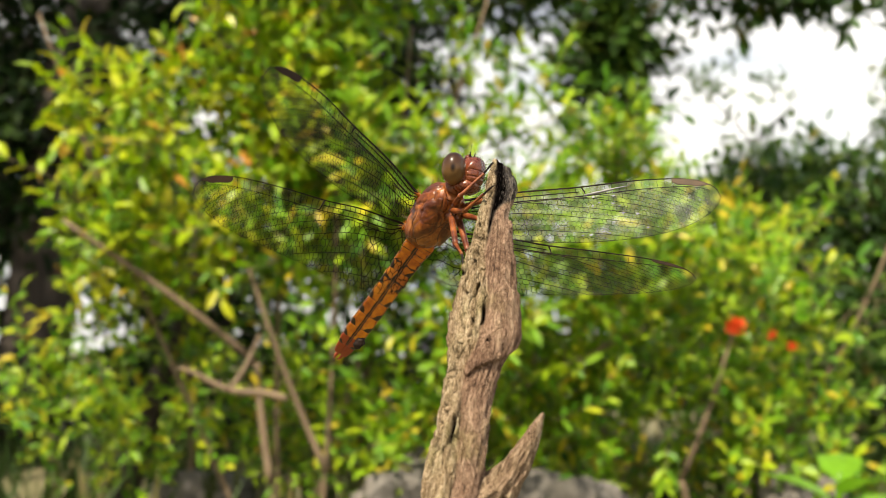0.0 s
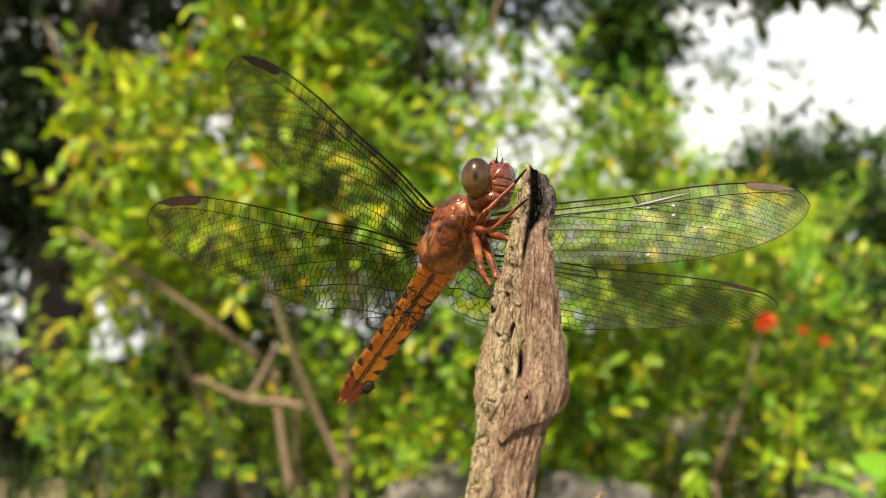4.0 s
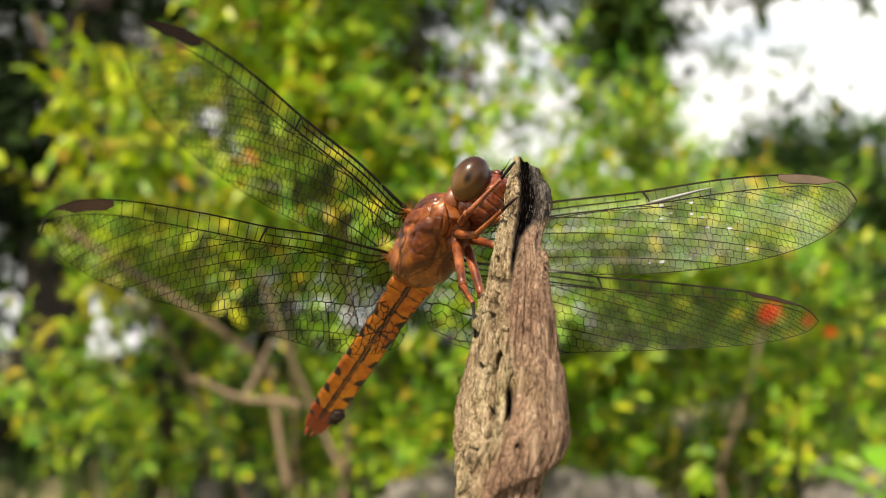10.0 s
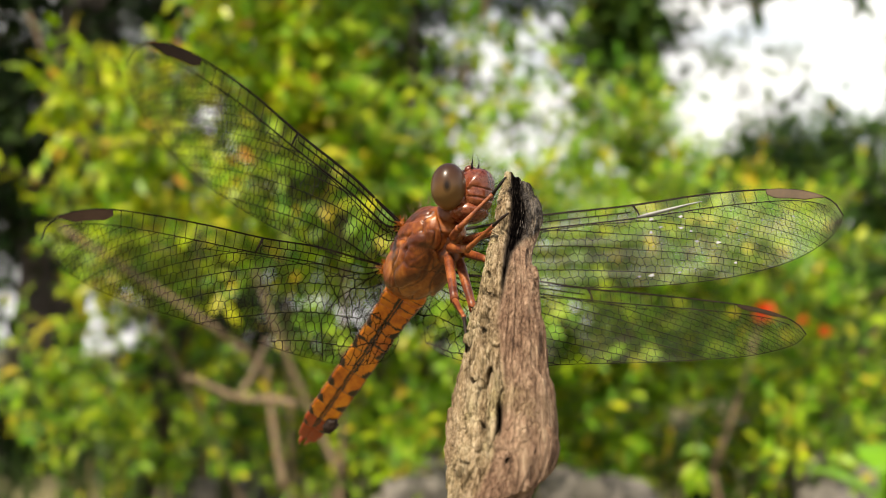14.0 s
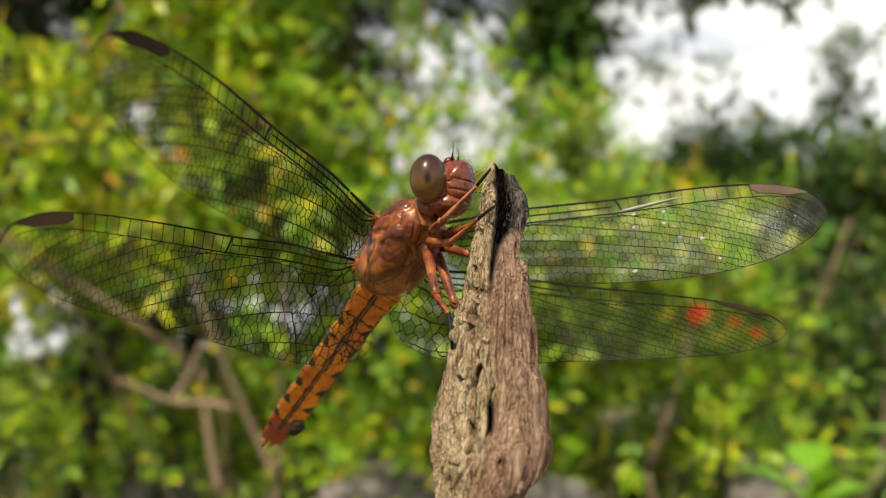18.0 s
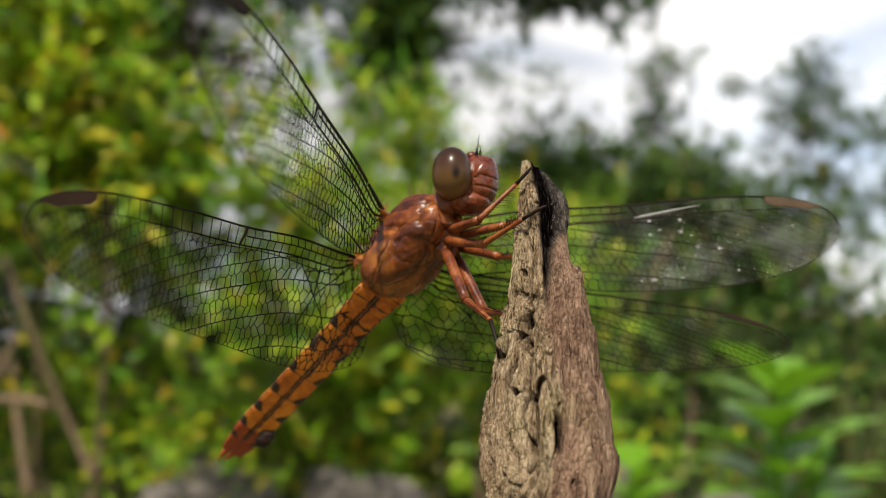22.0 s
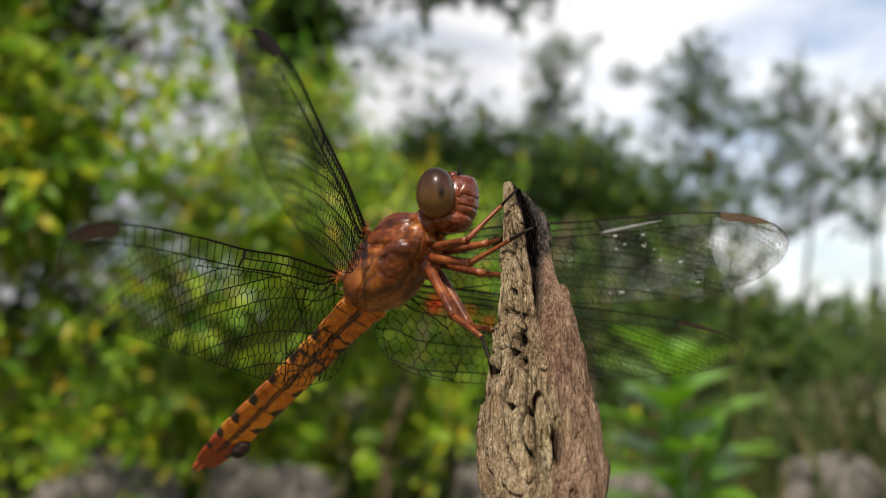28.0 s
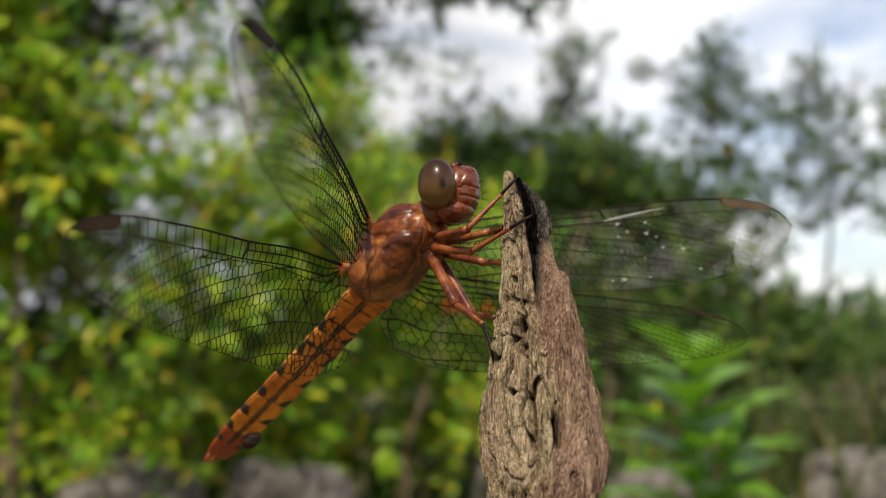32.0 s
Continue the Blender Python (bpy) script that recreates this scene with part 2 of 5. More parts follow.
def add_leaf(verts, faces, base, way, up, length, width, fold=0.25, bend=0.2):
    """A pointed leaf with a folded midrib and a bent tip."""
    side = way.cross(up)
    if side.length < 1e-6:
        side = way.orthogonal()
    side.normalize()
    up = side.cross(way).normalized()
    n = len(verts)
    for s, w in ((0.0, 0.0), (0.3, 0.42), (0.65, 0.5), (1.0, 0.0)):
        mid = base + way * (s * length) - up * (bend * length * s * s)
        if w:
            verts.append(mid + side * (w * width) + up * (fold * width * w))
            verts.append(mid)
            verts.append(mid - side * (w * width) + up * (fold * width * w))
        else:
            verts.append(mid)
    b, l1, m1, r1, l2, m2, r2, t = range(n, n + 8)
    faces += [(b, m1, l1), (b, r1, m1), (l1, m1, m2, l2), (m1, r1, r2, m2), (l2, m2, t), (m2, r2, t)]


def rand_dir(rng, lift=0.0):
    v = Vector((rng.gauss(0, 1), rng.gauss(0, 1), rng.gauss(0, 1) + lift))
    return v.normalized()


def foliage(clumps, rng, size, per, spread_leaf=0.9, up_bias=1.0):
    """Leafy shoots inside each clump (centre, radii, count): leaves in pairs along each shoot and a tuft at its tip."""
    verts, faces, tv, tf = [], [], [], []
    for centre, radii, count in clumps:
        centre = Vector(centre)
        for _ in range(count):
            while True:
                q = Vector((rng.uniform(-1, 1), rng.uniform(-1, 1), rng.uniform(-1, 1)))
                if q.length < 1:
                    break
            p = centre + Vector((q.x * radii[0], q.y * radii[1], q.z * radii[2]))
            way = (rand_dir(rng, 0.6) + q * 0.7).normalized()
            ln = size * per * rng.uniform(0.24, 0.42)
            side = way.orthogonal().normalized()
            tube_data([p, p + way * ln], [size * 0.03, size * 0.012], 3, tv, tf, False)
            spin = rng.uniform(0, 6.28)
            for k in range(per):
                s = (k // 2 + 0.6) / ((per + 1) // 2)
                a = spin + (k // 2) * 1.57 + (k % 2) * math.pi
                off = Matrix.Rotation(a, 3, way) @ side
                lean = 0.45 + 0.55 * s
                d = (way * lean + off * (1.15 - 0.5 * s) * spread_leaf + rand_dir(rng) * 0.25).normalized()
                add_leaf(verts, faces, p + way * (ln * min(1.0, s)), d, (SUN * up_bias + way * 0.6 + rand_dir(rng) * 0.5), size * rng.uniform(0.65, 1.2), size * rng.uniform(0.27, 0.40), 0.3, rng.uniform(0, 0.35))
    return verts, faces, tv, tf

# ---- ground, stones and far land ----
def build_ground():
    xs = [-400, -60, -15, -6] + [-4 + 0.16 * i for i in range(51)] + [6, 15, 60, 400]
    ys = [-400, -60, -15, -5] + [-2 + 0.16 * i for i in range(51)] + [8, 15, 60, 400]
    verts, faces = [], []
    for y in ys:
        for x in xs:
            far = max(abs(x), abs(y))
            h = 0.03 * noise.noise(Vector((x * 1.3, y * 1.3, 0))) + 0.012 * noise.noise(Vector((x * 6, y * 6, 3)))
            verts.append((x, y, h * (1 if far < 5 else 0)))
    w = len(xs)
    for j in range(len(ys) - 1):
        for i in range(w - 1):
            a = j * w + i
            faces.append((a, a + 1, a + w + 1, a + w))
    tagged(mesh_ob("ground", verts, faces, M_SOIL), "brown earth with dry litter under the bushes", "ground", kind="structure")


def build_rock(x, y, sx, sy, sz, seed, label):
    rng = random.Random(seed)
    bm = bmesh.new()
    bmesh.ops.create_icosphere(bm, subdivisions=4, radius=1)
    for v in bm.verts:
        n = v.co.normalized()
        d = 1 + 0.45 * noise.noise(n * 1.6 + Vector((seed, 0, 0))) + 0.12 * noise.noise(n * 4.5 + Vector((0, seed, 0)))
        d -= 0.10 * abs(noise.noise(n * 9 + Vector((0, 0, seed))))
        v.co = Vector((n.x * sx * d, n.y * sy * d, math.copysign(abs(n.z) ** 0.38, n.z) * sz * (0.7 + 0.3 * d) * (1 if n.z > 0 else 0.4)))
    me = bpy.data.meshes.new("rock")
    bm.to_mesh(me)
    bm.free()
    me.materials.append(M_ROCK)
    ob = new("rock", me)
    ob.matrix_world = pose(x, y, 0.0, 0, 0, rng.uniform(0, 360))
    tagged(ob, label, "rock", "rocks under the bushes")


def shrub(name, stems, clumps, mat, size, per, seed, label, category="shrub", bark=None, group="", spread=0.9):
    """A woody plant: stems as parts, its leaves and leaf stalks as stuff."""
    rng = random.Random(seed)
    base = stems[0][0][0] if stems else clumps[0][0]
    root = new(name)
    root.location = (base[0], base[1], 0)
    inv = Vector(root.location)
    for (a, b), r0, r1, wob in stems:
        pts = bent(a, b, wob, 10, rng)
        n = len(pts) - 1
        v, f = tube_data([p - inv for p in pts], [r0 + (r1 - r0) * i / n for i in range(n + 1)], 8)
        mesh_ob("stem", v, f, bark or M_TWIG, root)
    v, f, tv, tf = foliage(clumps, rng, size, per, spread)
    if v:
        tagged(mesh_ob("crown", [p - inv for p in v], f, mat, root, False), kind="stuff")
        tagged(mesh_ob("twig_tangle", [p - inv for p in tv], tf, bark or M_TWIG, root, False), kind="stuff")
    return tagged(root, label, category, group)


def z(v):
    return v - DROP


# openings low between the trunks and crowns, where the sky shows through: middle and half size on a plane two metres out
SKY_GAPS = ((-1.26, 1.055, 0.06, 0.065), (-1.12, 1.06, 0.09, 0.05), (-0.46, 1.07, 0.05, 0.03), (-0.16, 1.12, 0.035, 0.03), (-0.01, 1.075, 0.045, 0.03), (0.12, 1.045, 0.06, 0.03), (-0.72, 1.46, 0.045, 0.045))


def leafy(clump, share):
    """False where a clump would fill one of the openings; share of its radius kept clear."""
    (x, y, zz), r, _ = clump
    k = 2 / y
    gx, gh = -0.04 + (x + 0.04) * k, 0.993 + (zz + DROP - 0.993) * k
    return all(((gx - a) / (ra + share * r[0] * k)) ** 2 + ((gh - b) / (rb + share * r[2] * k)) ** 2 > 1 for a, b, ra, rb in SKY_GAPS)


def build_bushes():
    rng = random.Random(11)

    def spread_clumps(n, x0, x1, y0, y1, z0, z1, r0, r1, count, keep=lambda x, y, h: True):
        out = []
        while len(out) < n:
            x, y, h = rng.uniform(x0, x1), rng.uniform(y0, y1), rng.uniform(z0, z1)
            if keep(x, y, h):
                r = rng.uniform(r0, r1)
                out.append(((x, y, z(h)), (r, r, r * 0.9), count))
        return out

    # sunlit yellow-green bush
    stems = [(((-0.30, 1.0, 0.0), (-0.62, 0.95, z(1.40))), 0.0038, 0.0015, 0.03), (((-0.28, 1.02, 0.0), (-0.35, 0.95, z(1.5))), 0.0036, 0.0015, 0.03),
             (((-0.26, 1.0, 0.0), (-0.05, 1.0, z(1.45))), 0.0034, 0.0015, 0.03), (((-0.214, 0.9, 0.0), (-0.214, 0.9, z(1.22))), 0.0032, 0.002, 0.006),
             (((-0.30, 0.92, z(0.97)), (-0.51, 0.85, z(1.12))), 0.0042, 0.0028, 0.006), (((-0.27, 0.9, z(0.84)), (-0.30, 0.92, z(0.97))), 0.005, 0.0042, 0.003),
             (((-0.29, 0.8, z(0.942)), (-0.345, 0.8, z(0.962))), 0.0038, 0.002, 0.003), (((-0.29, 0.8, z(0.942)), (-0.268, 0.82, z(1.0))), 0.0036, 0.002, 0.003),
             (((-0.23, 0.8, z(0.935)), (-0.29, 0.8, z(0.942))), 0.004, 0.0035, 0.003), (((-0.20, 0.86, z(0.86)), (-0.30, 0.86, z(1.08))), 0.004, 0.002, 0.012)]
    clumps = spread_clumps(122, -0.62, 0.02, 0.86, 1.10, 1.08, 1.62, 0.03, 0.055, 9,
                           lambda x, y, h: (x < -0.16 or h < 1.22 - 0.4 * (x + 0.16)) and x > -0.53 and (x > -0.46 or h < 1.42 + 1.6 * (x + 0.46)) and math.sin(x * 19 + 1) + math.sin(h * 23 + x * 6) + 0.5 * math.sin(x * 43 + h * 34) > -0.25)
    clumps += spread_clumps(12, -0.53, -0.36, 0.88, 1.0, 1.02, 1.17, 0.025, 0.045, 6)
    shrub("shrub", stems, [c for c in clumps if c[0][0] < -0.27 and leafy(c, 0.2)], M_LEAF_SUN, 0.027, 9, 21, "sunlit bush with small yellow-green leaves and brown stems")
    # a sprig of it reaches across the gap to the sky
    for x, h, r, n in ((-0.075, 1.30, 0.025, 4), (-0.055, 1.225, 0.025, 4), (-0.035, 1.275, 0.022, 5), (-0.01, 1.285, 0.02, 4), (0.02, 1.295, 0.02, 4), (0.05, 1.30, 0.016, 3), (0.05, 1.235, 0.028, 6), (0.09, 1.25, 0.03, 6), (0.03, 1.345, 0.012, 2), (-0.08, 1.33, 0.025, 4), (-0.10, 1.36, 0.025, 4), (-0.13, 1.43, 0.02, 3)):
        clumps.append(((x, 1.05, z(h)), (r, r, r), n))
    shrub("shrub", [(((-0.2, 1.05, 0.0), (-0.15, 1.0, z(1.4))), 0.0036, 0.0015, 0.03), (((-0.17, 1.02, z(1.2)), (0.06, 1.05, z(1.31))), 0.002, 0.0008, 0.01)], [c for c in clumps if c[0][0] >= -0.27], M_LEAF_DULL, 0.027, 9, 25, "green and yellow-green bush with small leaves")
    # low bush under it
    clumps = spread_clumps(60, -0.66, 0.10, 0.95, 1.35, 0.78, 1.06, 0.04, 0.07, 6, lambda x, y, h: (x > -0.50 or h < 0.98) and math.sin(x * 21) + math.sin(h * 26 + 3) > -0.6)
    clumps += spread_clumps(26, -0.27, -0.05, 0.88, 1.05, 0.87, 1.13, 0.03, 0.055, 7) + spread_clumps(12, -0.56, -0.36, 0.88, 1.05, 0.98, 1.18, 0.03, 0.055, 6)
    clumps = [c for c in clumps if leafy(c, 0.2)]
    shrub("shrub", [(((-0.5, 1.2, 0.0), (-0.45, 1.1, z(1.05))), 0.005, 0.002, 0.03), (((-0.05, 1.15, 0.0), (0.02, 1.1, z(1.05))), 0.005, 0.002, 0.03)], clumps,
          M_LEAF_DULL, 0.022, 9, 22, "low green bush with small leaves in half shade")
    # flowering bush
    stems = [(((0.196, 1.0, 0.0), (0.19, 1.0, z(0.853))), 0.0045, 0.004, 0.006), (((0.19, 1.0, z(0.853)), (0.25, 1.0, z(1.03))), 0.004, 0.002, 0.008),
             (((-0.08, 1.03, z(0.90)), (0.15, 1.0, z(1.03))), 0.0042, 0.002, 0.006), (((0.16, 1.05, 0.0), (-0.08, 1.03, z(0.90))), 0.005, 0.0042, 0.02),
             (((0.22, 1.1, 0.0), (0.45, 1.05, z(1.15))), 0.004, 0.002, 0.02), (((0.1, 1.1, 0.0), (0.13, 1.12, z(1.28))), 0.004, 0.002, 0.03)]
    clumps = spread_clumps(104, -0.02, 0.50, 0.95, 1.32, 0.82, 1.17, 0.03, 0.065, 7, lambda x, y, h: h < 1.20 - 0.25 * max(0, x - 0.3) and (x < 0.40 or h < 0.90) and math.sin(x * 25) + math.sin(h * 31 + 2) > -0.45)
    clumps += spread_clumps(10, 0.04, 0.2, 1.05, 1.2, 1.12, 1.22, 0.03, 0.05, 5) + spread_clumps(16, 0.05, 0.21, 1.08, 1.2, 1.20, 1.33, 0.022, 0.04, 5, lambda x, y, h: h < 1.33 - 2.2 * abs(x - 0.13))
    clumps += spread_clumps(10, -0.12, 0.16, 0.84, 0.97, 0.90, 1.06, 0.03, 0.05, 5) + spread_clumps(16, 0.0, 0.22, 0.90, 1.0, 1.02, 1.15, 0.03, 0.05, 6)
    blooms = ((0.2333, 0.90, 1.027, 0.0085), (0.2908, 0.90, 1.0085, 0.0042), (0.275, 0.92, 1.020, 0.004))

    def clear(c):
        """The flowers stand free at the bush's outside."""
        x, y, h = c[0][0], c[0][1], c[0][2] + DROP
        for fx, fy, fh, _ in blooms[:2]:
            k = (fy + 0.1) / (y + 0.1)
            if y < fy + 0.03 and abs(x * k - fx) < 0.08 and -0.06 < fh - 1 - (h - 1) * k < 0.13:
                return False
        return True
    bush = shrub("shrub", stems, [c for c in clumps if clear(c) and leafy(c, 0.1)], M_LEAF_DULL, 0.0235, 9, 23, "green bush with small leaves and orange-red flowers")
    for x, y, h, r in blooms:
        v, f = [], []
        c = Vector((x, y, z(h))) - Vector(bush.location)
        for k in range(14):
            d = rand_dir(rng, 0.5)
            add_leaf(v, f, c, d, rand_dir(rng), r * 1.5, r * 1.4, 0.4, 0.4)
        mesh_ob("flower", v, f, M_PETAL, bush, label="orange-red flower")
    # darker bush farther right, its shade put into the leaf colour
    clumps = spread_clumps(50, 0.30, 1.0, 1.3, 1.8, 0.78, 1.16, 0.06, 0.11, 7, lambda x, y, h: h < 1.20 - 0.25 * (x - 0.3))
    shrub("shrub", [(((0.6, 1.5, 0.0), (0.7, 1.45, z(1.1))), 0.008, 0.003, 0.03)], clumps, M_LEAF_SHADE, 0.036, 8, 24, "bush with shade put into its dark green leaf colour")


def build_trees():
    rng = random.Random(31)

    def clump_line(pts, r, count, n):
        out = []
        for a, b in zip(pts, pts[1:]):
            for i in range(n):
                s = (i + 0.5) / n
                p = Vector(a).lerp(Vector(b), s) + rand_dir(rng) * r * 0.5
                out.append(((p.x, p.y, z(p.z)), (r, r, r * 0.8), count))
        return out

    # tree behind the sunlit bush, its leaves coloured dark as shade, with hanging boughs
    stems = [(((-1.15, 1.9, 0.0), (-1.0, 1.9, z(1.9))), 0.085, 0.06, 0.05), (((-0.565, 1.15, 0.0), (-0.46, 1.1, z(1.02))), 0.022, 0.014, 0.02),
             (((-0.46, 1.1, z(1.02)), (-0.55, 1.3, z(1.3))), 0.012, 0.005, 0.03), (((-1.0, 1.9, z(1.9)), (0.2, 1.95, z(2.1))), 0.03, 0.012, 0.06)]
    clumps = []
    for _ in range(190):
        x, y, h = rng.uniform(-2.0, 0.10), rng.uniform(1.6, 2.5), rng.uniform(0.8, 2.3)
        if x > -0.24 and h > 1.24:
            continue
        clumps.append(((x, y, z(h)), (0.13, 0.13, 0.11), 15))
    # canopy hanging over the gap, with a drooping column and a tongue farther out
    bough = []
    for _ in range(46):
        x = rng.uniform(-0.14, 0.40)
        bough.append(((x, rng.uniform(1.85, 2.1), z(rng.uniform(1.80 if x > 0.0 else 1.72, 2.05))), (0.055, 0.06, 0.045), 8))
    bough += clump_line([(0.16, 1.95, 1.80), (0.17, 1.95, 1.68), (0.19, 1.95, 1.56)], 0.05, 14, 7)
    bough += clump_line([(0.14, 1.95, 1.70), (0.06, 1.95, 1.62)], 0.035, 5, 4)
    bough += clump_line([(0.36, 1.95, 1.86), (0.62, 1.95, 1.84), (0.75, 1.95, 1.88)], 0.045, 9, 5)
    bough += clump_line([(0.50, 1.95, 1.82), (0.58, 1.95, 1.78)], 0.03, 7, 3)
    for _ in range(270):
        h = rng.uniform(0.72, 2.4)
        x = rng.uniform(-3.0, -0.34)
        clumps.append(((x, rng.uniform(2.6, 3.1), z(h)), (0.18, 0.14, 0.15), 18))
    bough += clump_line([(-0.1, 2.0, 2.05), (0.8, 2.0, 2.0)], 0.12, 13, 8)
    tree = shrub("tree", stems, [c for c in clumps if leafy(c, 0.8)], M_LEAF_DEEP_SHADE, 0.055, 7, 41, "tree with long drooping leaves, coloured near-black as shade, behind the bushes", "tree", M_BARK_DARK)
    v, f, tv, tf = foliage(bough, random.Random(43), 0.052, 7)
    foot = Vector(tree.location)
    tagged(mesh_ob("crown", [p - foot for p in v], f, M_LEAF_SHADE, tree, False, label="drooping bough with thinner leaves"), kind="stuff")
    tagged(mesh_ob("twig_tangle", [p - foot for p in tv], tf, M_BARK_DARK, tree, False), kind="stuff")
    # rounded tree in the middle distance
    crest = smooth_interp((0.3, 0.6, 0.87, 1.05, 1.2, 1.45, 1.7, 1.95), (1.40, 1.60, 1.74, 1.62, 1.66, 1.54, 1.40, 1.05))
    clumps = []
    while len(clumps) < 210:
        x, h = rng.uniform(0.3, 1.95), rng.uniform(0.86, 1.76)
        if h < crest(x) - 0.07:
            clumps.append(((x, rng.uniform(2.6, 3.3), z(h)), (0.11, 0.12, 0.085), 17))
    far = random.Random(77)
    for _ in range(22):
        x = far.uniform(0.24, 0.7)
        clumps.append(((x, far.uniform(2.3, 2.7), z(far.uniform(1.12, 1.30 + 0.35 * x))), (0.09, 0.1, 0.08), 13))
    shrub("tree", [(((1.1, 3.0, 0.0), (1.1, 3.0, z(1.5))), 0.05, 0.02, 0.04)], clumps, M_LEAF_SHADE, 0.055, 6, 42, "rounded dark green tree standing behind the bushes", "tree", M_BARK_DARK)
    # thin open trees against the sky: ascending limbs with leaves along them
    for i, (x, top, lean, n, wide) in enumerate(((1.74, 2.56, -0.03, 8, 0.16), (2.58, 2.58, 0.0, 11, 0.34), (3.10, 2.46, 0.10, 9, 0.36), (3.66, 2.42, 0.06, 5, 0.30))):
        stems = [(((x, 4.4, 0.0), (x + lean, 4.4, z(top))), 0.016, 0.004, 0.06)]
        clumps = []
        foot = 1.5
        for k in range(n):
            s = (k + 0.5) / n
            h = foot + (top - 0.12 - foot) * s
            side = 1 if k % 2 else -1
            reach = wide * rng.uniform(0.5, 1.0) * (1.15 - 0.75 * s)
            p0 = Vector((x + lean * s, 4.4, z(h)))
            p1 = p0 + Vector((side * reach, rng.uniform(-0.2, 0.2), reach * rng.uniform(0.35, 0.95)))
            stems.append(((tuple(p0), tuple(p1)), 0.009, 0.003, 0.03))
            for e in (0.3, 0.55, 0.8, 1.0):
                q = p0.lerp(p1, e)
                clumps.append((tuple(q), (0.07, 0.09, 0.055), 6))
            clumps.append((tuple(p0), (0.05, 0.06, 0.08), 4))
        clumps.append(((x + lean, 4.4, z(top)), (0.04, 0.05, 0.09), 5))
        if i == 1:
            arch = [Vector((2.42, 4.4, z(2.30))), Vector((2.30, 4.4, z(2.40))), Vector((2.18, 4.4, z(2.44))), Vector((2.06, 4.4, z(2.36)))]
            for p, q in zip(arch, arch[1:]):
                stems.append(((tuple(p), tuple(q)), 0.006, 0.005, 0.005))
                clumps.append((tuple(p.lerp(q, 0.5)), (0.07, 0.07, 0.045), 5))
        shrub("tree", stems, clumps, M_LEAF_SHADE, 0.055, 7, 50 + i, "thin open tree with sparse leaves against the sky", "tree", M_BARK_DARK, "thin trees")
    # slender spray of leaves in front of the sky
    shrub("sapling", [(((0.62, 2.5, 0.0), (0.60, 2.5, z(1.62))), 0.010, 0.004, 0.03), (((0.60, 2.5, z(1.62)), (0.46, 2.5, z(1.78))), 0.004, 0.002, 0.02), (((0.60, 2.5, z(1.62)), (0.72, 2.5, z(1.76))), 0.004, 0.002, 0.02)],
          clump_line([(0.46, 2.5, 1.78), (0.56, 2.5, 1.80), (0.70, 2.5, 1.76)], 0.035, 4, 3) + clump_line([(0.60, 2.5, 1.4), (0.60, 2.5, 1.62)], 0.05, 5, 4), M_LEAF_FAR, 0.036, 6, 58, "slender sapling with a few bright leaves", "tree", M_BARK_DARK)
    # low hedge beyond
    hedge = []
    for _ in range(60):
        hedge.append(((rng.uniform(1.2, 5.0), rng.uniform(3.6, 5.0), rng.uniform(0.02, 0.26)), (0.2, 0.2, 0.12), 12))
    shrub("hedge", [], hedge, M_LEAF_FAR, 0.07, 6, 61, "low rough hedge beyond the plants", "hedge")
    # far woods
    clumps = []
    for _ in range(150):
        x = rng.uniform(-5, 7.5)
        clumps.append(((x, rng.uniform(6.0, 7.5), rng.uniform(0.0, (0.25 if x > 1.6 else 0.8) if x > -1.0 else 2.4)), (0.35, 0.35, 0.3), 16))
    v, f, tv, tf = foliage([c for c in clumps if leafy(c, 1.0)], random.Random(60), 0.16, 5)
    tagged(mesh_ob("far_woods", v, f, M_LEAF_FAR, None, False), "distant woods and hedges closing the view", "woods", kind="stuff")


def build_broad_plant(x, y, h, seed, leaves, size, label):
    rng = random.Random(seed)
    root = new("leafy_plant")
    root.location = (x, y, 0)
    v, f = tube_data(bent((0, 0, 0), (0, 0, h), 0.008, 8, rng), [0.005 - 0.0003 * i for i in range(9)], 8)
    mesh_ob("stem", v, f, M_BROAD, root)
    for k in range(leaves):
        s = 0.25 + 0.75 * k / leaves
        a = k * 2.4
        lift = -0.1 + 1.0 * s
        d = Vector((math.cos(a), math.sin(a), lift)).normalized()
        v, f = [], []
        add_leaf(v, f, Vector((0, 0, h * s)), d, Vector((0, 0, 1)), size * rng.uniform(0.75, 1.1) * (1.15 - 0.4 * s), size * 0.48, 0.22, 0.30)
        mesh_ob("leaf", v, f, M_BROAD, root)
    tagged(root, label, "plant", "broad-leaved plants")


def build_grass():
    rng = random.Random(71)
    v, f = [], []
    for _ in range(2600):
        y = rng.uniform(0.75, 2.6)
        x = rng.uniform(-0.9, 1.6)
        tall = 0.16 if not (0.62 < x < 1.2 and y < 1.4) else 0.26
        d = Vector((rng.gauss(0, 0.25), rng.gauss(0, 0.25), 1)).normalized()
        add_leaf(v, f, Vector((x, y, -0.01)), d, Vector((rng.gauss(0, 1), rng.gauss(0, 1), 0.1)), tall * rng.uniform(0.4, 1.1), 0.008, 0.3, rng.uniform(0, 0.4))
    tagged(mesh_ob("grass", v, f, M_GRASS, None, False), "thin green and dry grass blades on the earth", "grass", kind="stuff")


# ---- broken stick ----
M_STICK, sn, sl, sb = material("weathered_wood")


